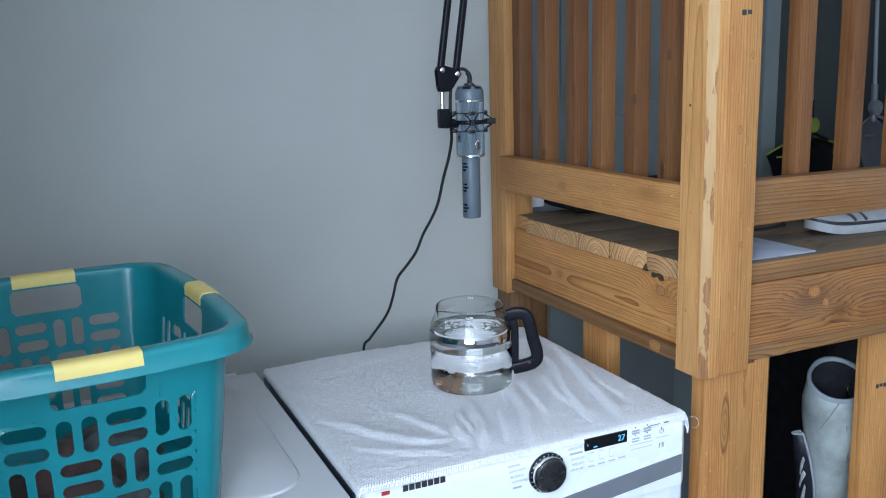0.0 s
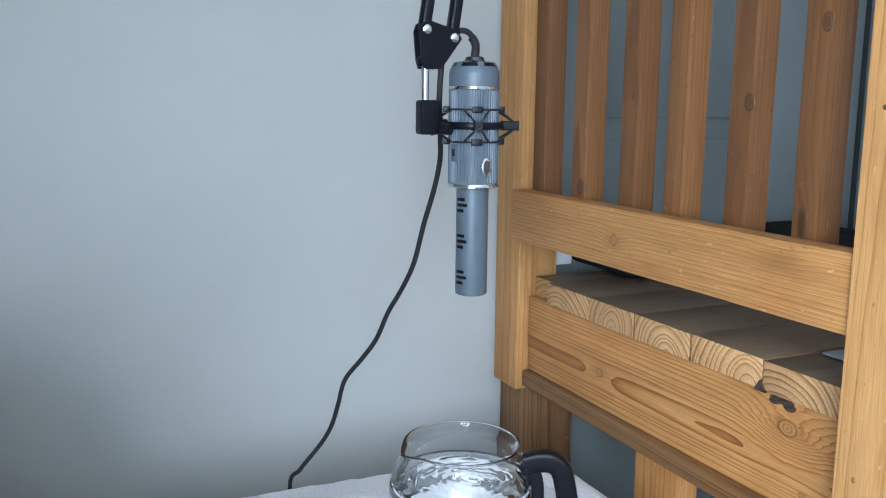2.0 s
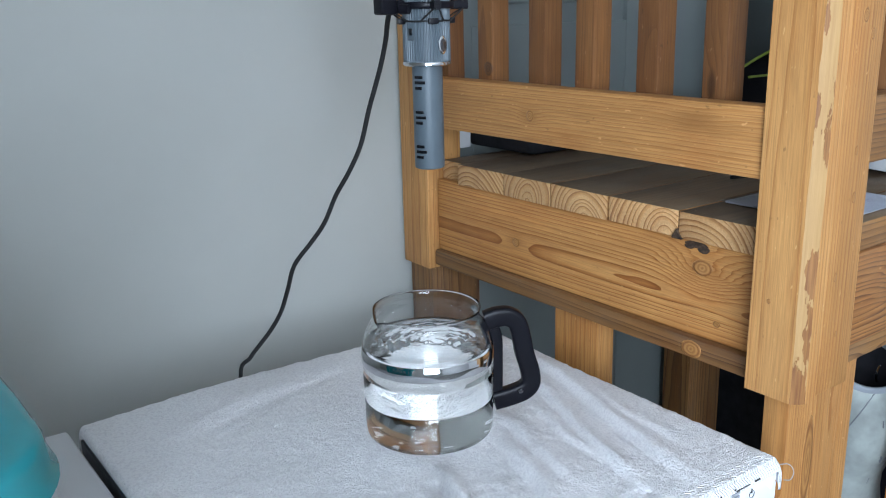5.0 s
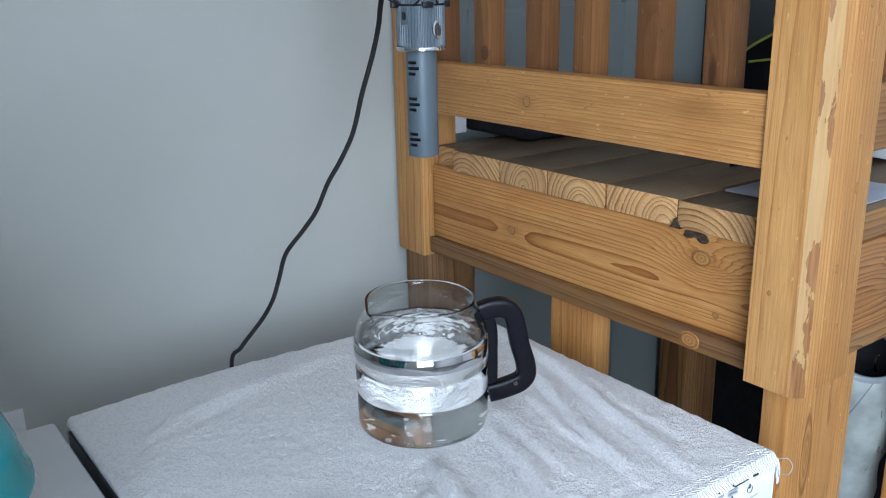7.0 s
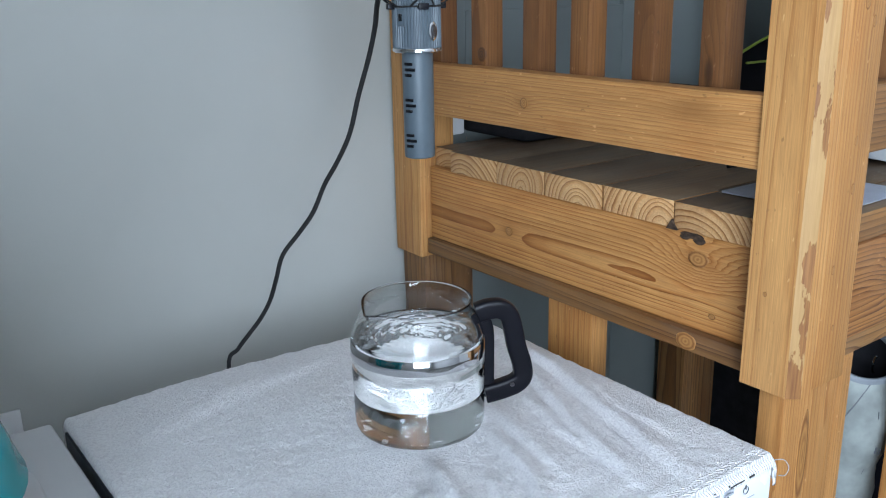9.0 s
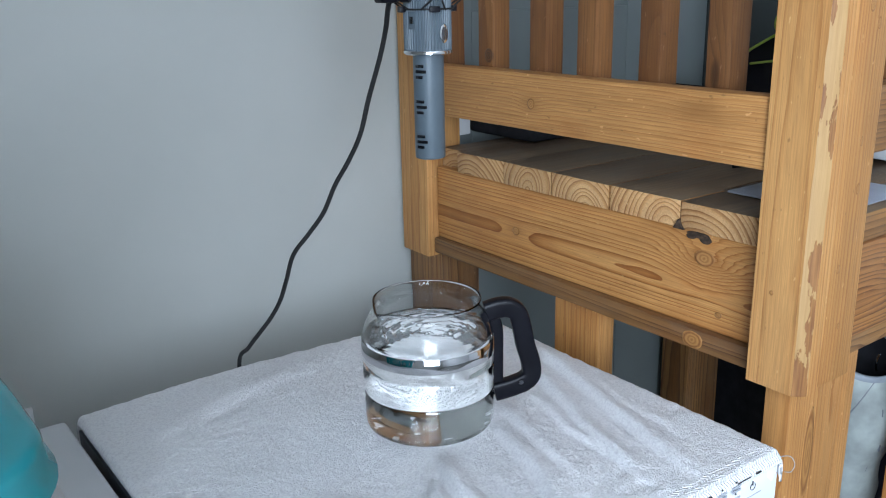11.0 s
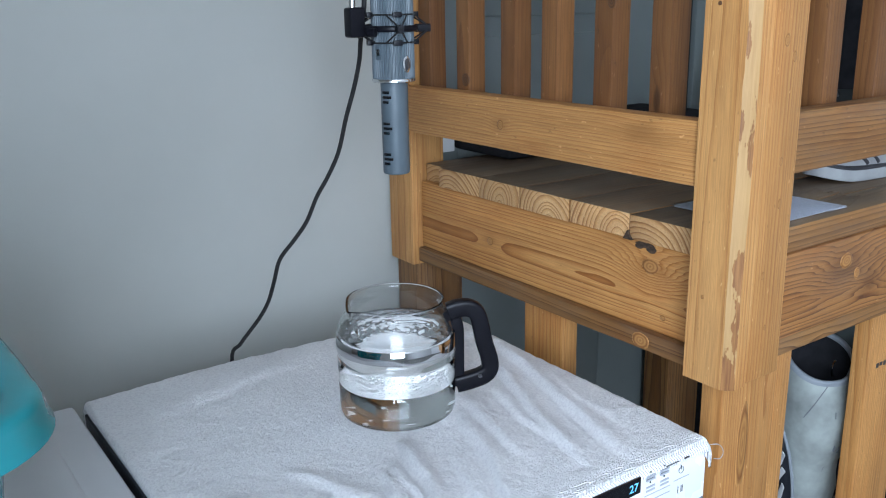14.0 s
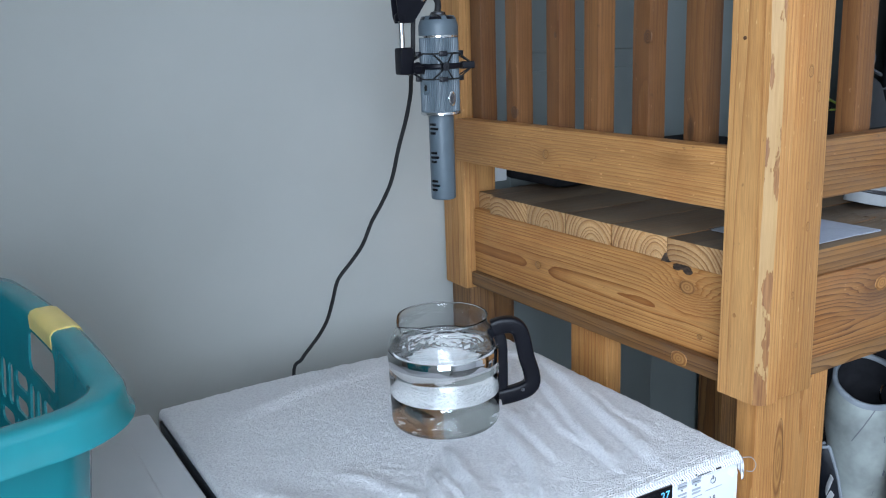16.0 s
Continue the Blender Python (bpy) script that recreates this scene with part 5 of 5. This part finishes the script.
def dustpan(name, x, y, z, w, body, trim, label, tone):
    """A long-handled dustpan hung on the wall by its pole."""
    pan = thing(name, (x, y, z - 0.12), label, "dustpan")
    bm = bmesh.new()
    n = 24
    prof = []
    for k in range(n + 1):
        f = k / n
        s = (2 * f - 1) * w / 2
        top = z + 0.055 * max(0, 1 - abs(2 * f - 1) * 1.02) ** 0.8
        prof.append((s, top))
    front = [bm.verts.new((x + s, y - 0.05 + 0.03 * (s / w * 2) ** 2, t - 0.03)) for s, t in prof]
    low = [bm.verts.new((x + s * 1.06, y - 0.06, z - 0.11)) for s, t in prof]
    back = [bm.verts.new((x + s, y, t)) for s, t in prof]
    for k in range(n):
        bm.faces.new((front[k], front[k + 1], low[k + 1], low[k]))
        bm.faces.new((back[k], back[k + 1], front[k + 1], front[k]))
    bmesh.ops.solidify(bm, geom=bm.faces[:], thickness=0.003)
    part("pan", bm, body, pan)
    edge = [Vector((x + s, y - 0.001, t + 0.002)) for s, t in prof]
    part("edge_trim", sweep(edge, 0.0035, 0.003, 8), trim, pan, tone)
    part("edge_trim", sweep([Vector((x - w / 2, y - 0.045, z - 0.002)), Vector((x + w / 2, y - 0.045, z - 0.002))], 0.003, seg=8), trim, pan, tone)
    part("socket", sweep([Vector((x, y - 0.01, z + 0.03)), Vector((x + 0.008, y, z + 0.16))], 0.013, 0.011, 14), body, pan)
    part("hinge", lathe([(0.022, -0.012), (0.024, -0.008), (0.024, 0.008), (0.022, 0.012)], 28), trim, pan, m=Matrix.Translation((x - 0.004, y - 0.018, z + 0.085)) @ pose(0, 0, 0, 90, 0, 0))
    rod("pole", (x + 0.008, y, z + 0.155), (x + 0.03, y + 0.05, z + 0.85), 0.0065, PALE_DULL, pan)
    part("strut", sweep([Vector((x + 0.012, y - 0.012, z + 0.06)), Vector((x + 0.075, y - 0.012, z + 0.035))], 0.005, seg=8), body, pan)
    return pan


dustpan("dustpan", 2.185, 2.05, 1.362, 0.335, BLACK, LIME, "black long-handled dustpan with lime green trim", "lime green trim")
dustpan("dustpan", 2.52, 2.10, 1.40, 0.16, GREY_BAND, GREY_BAND, "dark grey long-handled scoop against wall", "dark grey trim")
# made-up black heap, added to keep the wall behind the bed dark
coat = part("hanging_coat", heap(0, 0, 0.20, 0.10, 0.9, 0, 8.0), BLACK_CLOTH, m=Matrix.Translation((2.9, 2.12, 1.30)))
tagged(coat, "dark cloth heap added to darken the bed's far end", "coat")


def golf_bag(base):
    """A stand bag whose slanted mouth opens towards the room."""
    bag = thing("golf_bag", base, "soiled white golf bag with dark open mouth and grey piping", "golf bag")
    sizes = ((0.0, 0.052), (0.03, 0.056), (0.30, 0.057), (0.50, 0.058), (0.60, 0.061), (0.66, 0.076), (0.73, 0.086), (0.78, 0.083), (0.83, 0.076), (0.88, 0.070), (0.95, 0.068))
    away = Vector((0.50, 0.866, 0))

    def spot(a, z, grow=0.0):
        r = float(np.interp(z, [h for h, _ in sizes], [w for _, w in sizes])) + grow
        p = Vector((r * math.cos(a), 0.9 * r * math.sin(a), z))
        soft = 0.009 * noise.noise(p * 9) + 0.004 * noise.noise(p * 21)
        return Vector(base) + p + Vector((math.cos(a), math.sin(a), 0)) * soft

    def lip(a, grow=0.0, down=0.0):
        """The slanted edge of the mouth."""
        z = 0.846 + 0.034 * (math.cos(a) * away.x + math.sin(a) * away.y) - down
        return spot(a, z, grow)

    n = 56
    turn = [2 * math.pi * k / n for k in range(n)]
    bm = bmesh.new()
    rings = []
    for j in range(27):
        f = j / 26
        rings.append([bm.verts.new(spot(a, f * (lip(a).z - base[2]))) for a in turn])
    for a, b in zip(rings, rings[1:]):
        for k in range(n):
            bm.faces.new((a[k], a[(k + 1) % n], b[(k + 1) % n], b[k]))
    bm.faces.new(rings[0][::-1])
    part("body", bm, WHITE_VINYL, bag, "soiled white vinyl body", angle=180)
    lining = bmesh.new()
    rings = [[lining.verts.new(lip(a, -0.006 - 0.02 * d, 0.003 + d)) for a in turn] for d in (0.0, 0.03, 0.08, 0.16)]
    for a, b in zip(rings, rings[1:]):
        for k in range(n):
            lining.faces.new((a[k], a[(k + 1) % n], b[(k + 1) % n], b[k]))
    lining.faces.new(rings[-1])
    part("lining", lining, BLACK_CLOTH, bag, "dark cloth lining")
    collar = bmesh.new()
    rings = [[collar.verts.new(lip(a, g, d)) for a in turn] for g, d in ((0.002, 0.009), (0.003, 0.001), (0.001, -0.003), (-0.004, -0.003), (-0.007, 0.001), (-0.007, 0.008))]
    for a, b in zip(rings, rings[1:]):
        for k in range(n):
            collar.faces.new((a[k], a[(k + 1) % n], b[(k + 1) % n], b[k]))
    part("collar", collar, PALE_DULL, bag, "pale grey padded collar", angle=70)
    # dark pocket down the side, edged with piping
    pocket = bmesh.new()
    rows = []
    for j in range(21):
        z = 0.06 + 0.64 * j / 20
        half = 0.62 * math.sqrt(max(0.02, 1 - max(0, (z - 0.42) / 0.285) ** 2.2))
        rows.append([pocket.verts.new(spot(2.72 + half * (k / 10 - 1), z, 0.008 + 0.024 * math.sin(math.pi * k / 20))) for k in range(21)])
    for a, b in zip(rows, rows[1:]):
        for k in range(20):
            pocket.faces.new((a[k], a[k + 1], b[k + 1], b[k]))
    edge = [row[-1].co.copy() for row in rows] + [v.co.copy() for v in reversed(rows[-1][:-1])]
    bmesh.ops.solidify(pocket, geom=pocket.faces[:], thickness=-0.010)
    part("side_pocket", pocket, NAVY, bag, "dark side pocket")
    part("piping", sweep(smooth_path(edge, 2), 0.0035, seg=8), PALE_DULL, bag, "grey piping")
    for z, a, w in ((0.60, 3.10, 0.20), (0.56, 3.05, 0.30), (0.52, 3.10, 0.16)):
        strip = [spot(a + w * (k / 6 - 0.5), z + 0.05 * k / 6, 0.034) for k in range(7)]
        part("emblem_bar", sweep(strip, 0.007, 0.001, 8), WHITE_PLASTIC, bag)
    # seam from the lip round to the side, and the clip ring
    seam = [spot(4.02 - 0.55 * k / 10, 0.806 - 0.075 * k / 10, 0.0006) for k in range(11)]
    part("seam", sweep(seam, 0.0012, seg=6), GREY_BAND, bag)
    hook = Vector(base) + Vector((0.020, -0.020, 0.815))
    part("ring", sweep([hook + Vector((0.010 * math.cos(a), -0.003, 0.017 * math.sin(a))) for a in (math.pi * (0.4 + 1.05 * k / 14) for k in range(15))], 0.0022, seg=8), CHROME, bag, "small metal ring")
    for z, a, w in ((0.735, 4.25, 0.004), (0.655, 4.35, 0.010), (0.648, 4.52, 0.007), (0.60, 4.2, 0.003)):
        smear = [spot(a + 0.1 * w * k, z + 0.004 * math.sin(k * 2.0) + 0.0025 * k, 0.0006) for k in range(5)]
        part("scuff", sweep(smear, w * 0.35, 0.0007, 6), GREY_BAND, bag)
    return bag


golf_bag((1.790, 1.538, 0))
suit = thing("suitcase", (2.38, 2.05, 0), "black cloth suitcase standing under the bed", "suitcase")
box("shell", 2.205, 2.56, 1.94, 2.20, 0.03, 1.0, BLACK_CLOTH, suit, 0.03, seg=4)
for x in (2.25, 2.5):
    part("wheel", lathe([(0.024, -0.01), (0.024, 0.01)], 20), RUBBER, suit, m=Matrix.Translation((x, 2.0, 0.024)) @ pose(0, 0, 0, 90, 0, 90))
box("handle", 2.30, 2.46, 2.05, 2.08, 1.0, 1.025, BLACK, suit, 0.006)
tub = thing("storage_tub", (2.9, 1.8, 0), "black storage tub on the floor under the bed", "storage box")
box("tub", 2.62, 3.2, 1.55, 2.10, 0.0, 0.36, BLACK, tub, 0.03, seg=3)
box("lid", 2.60, 3.22, 1.53, 2.12, 0.36, 0.385, BLACK, tub, 0.008)

# wall outlet by the washer
outlet = thing("wall_outlet", (0.36, WALL_Y - 0.005, 0.83), "white wall outlet plate low on the wall", "outlet")
box("plate", 0.325, 0.397, WALL_Y - 0.006, WALL_Y - 0.0005, 0.77, 0.887, WHITE_PLASTIC, outlet, 0.002)
part("screw", lathe([(0.0032, 0), (0.0028, 0.0012), (0.0, 0.0014)], 12, cap=False), ENAMEL_GREY, outlet, m=Matrix.Translation((0.361, WALL_Y - 0.006, 0.868)) @ pose(0, 0, 0, 90, 0, 0))

# recessed hose box beside it
hose_box = thing("hose_box", (0.27, WALL_Y - 0.005, 0.83), "white recessed washer hose box set in the wall", "utility box")
box("frame_top", 0.232, 0.312, WALL_Y - 0.007, WALL_Y - 0.0005, 0.878, 0.892, WHITE_PLASTIC, hose_box, 0.002)
box("frame_side", 0.232, 0.245, WALL_Y - 0.007, WALL_Y - 0.0005, 0.74, 0.8775, WHITE_PLASTIC, hose_box, 0.002)
box("frame_side", 0.290, 0.312, WALL_Y - 0.007, WALL_Y - 0.0005, 0.74, 0.8775, WHITE_PLASTIC, hose_box, 0.002)
# flat black sheet standing for the shade inside the box
box("recess", 0.2455, 0.2895, WALL_Y - 0.003, WALL_Y - 0.0005, 0.74, 0.8775, RUBBER, hose_box, 0.0005)
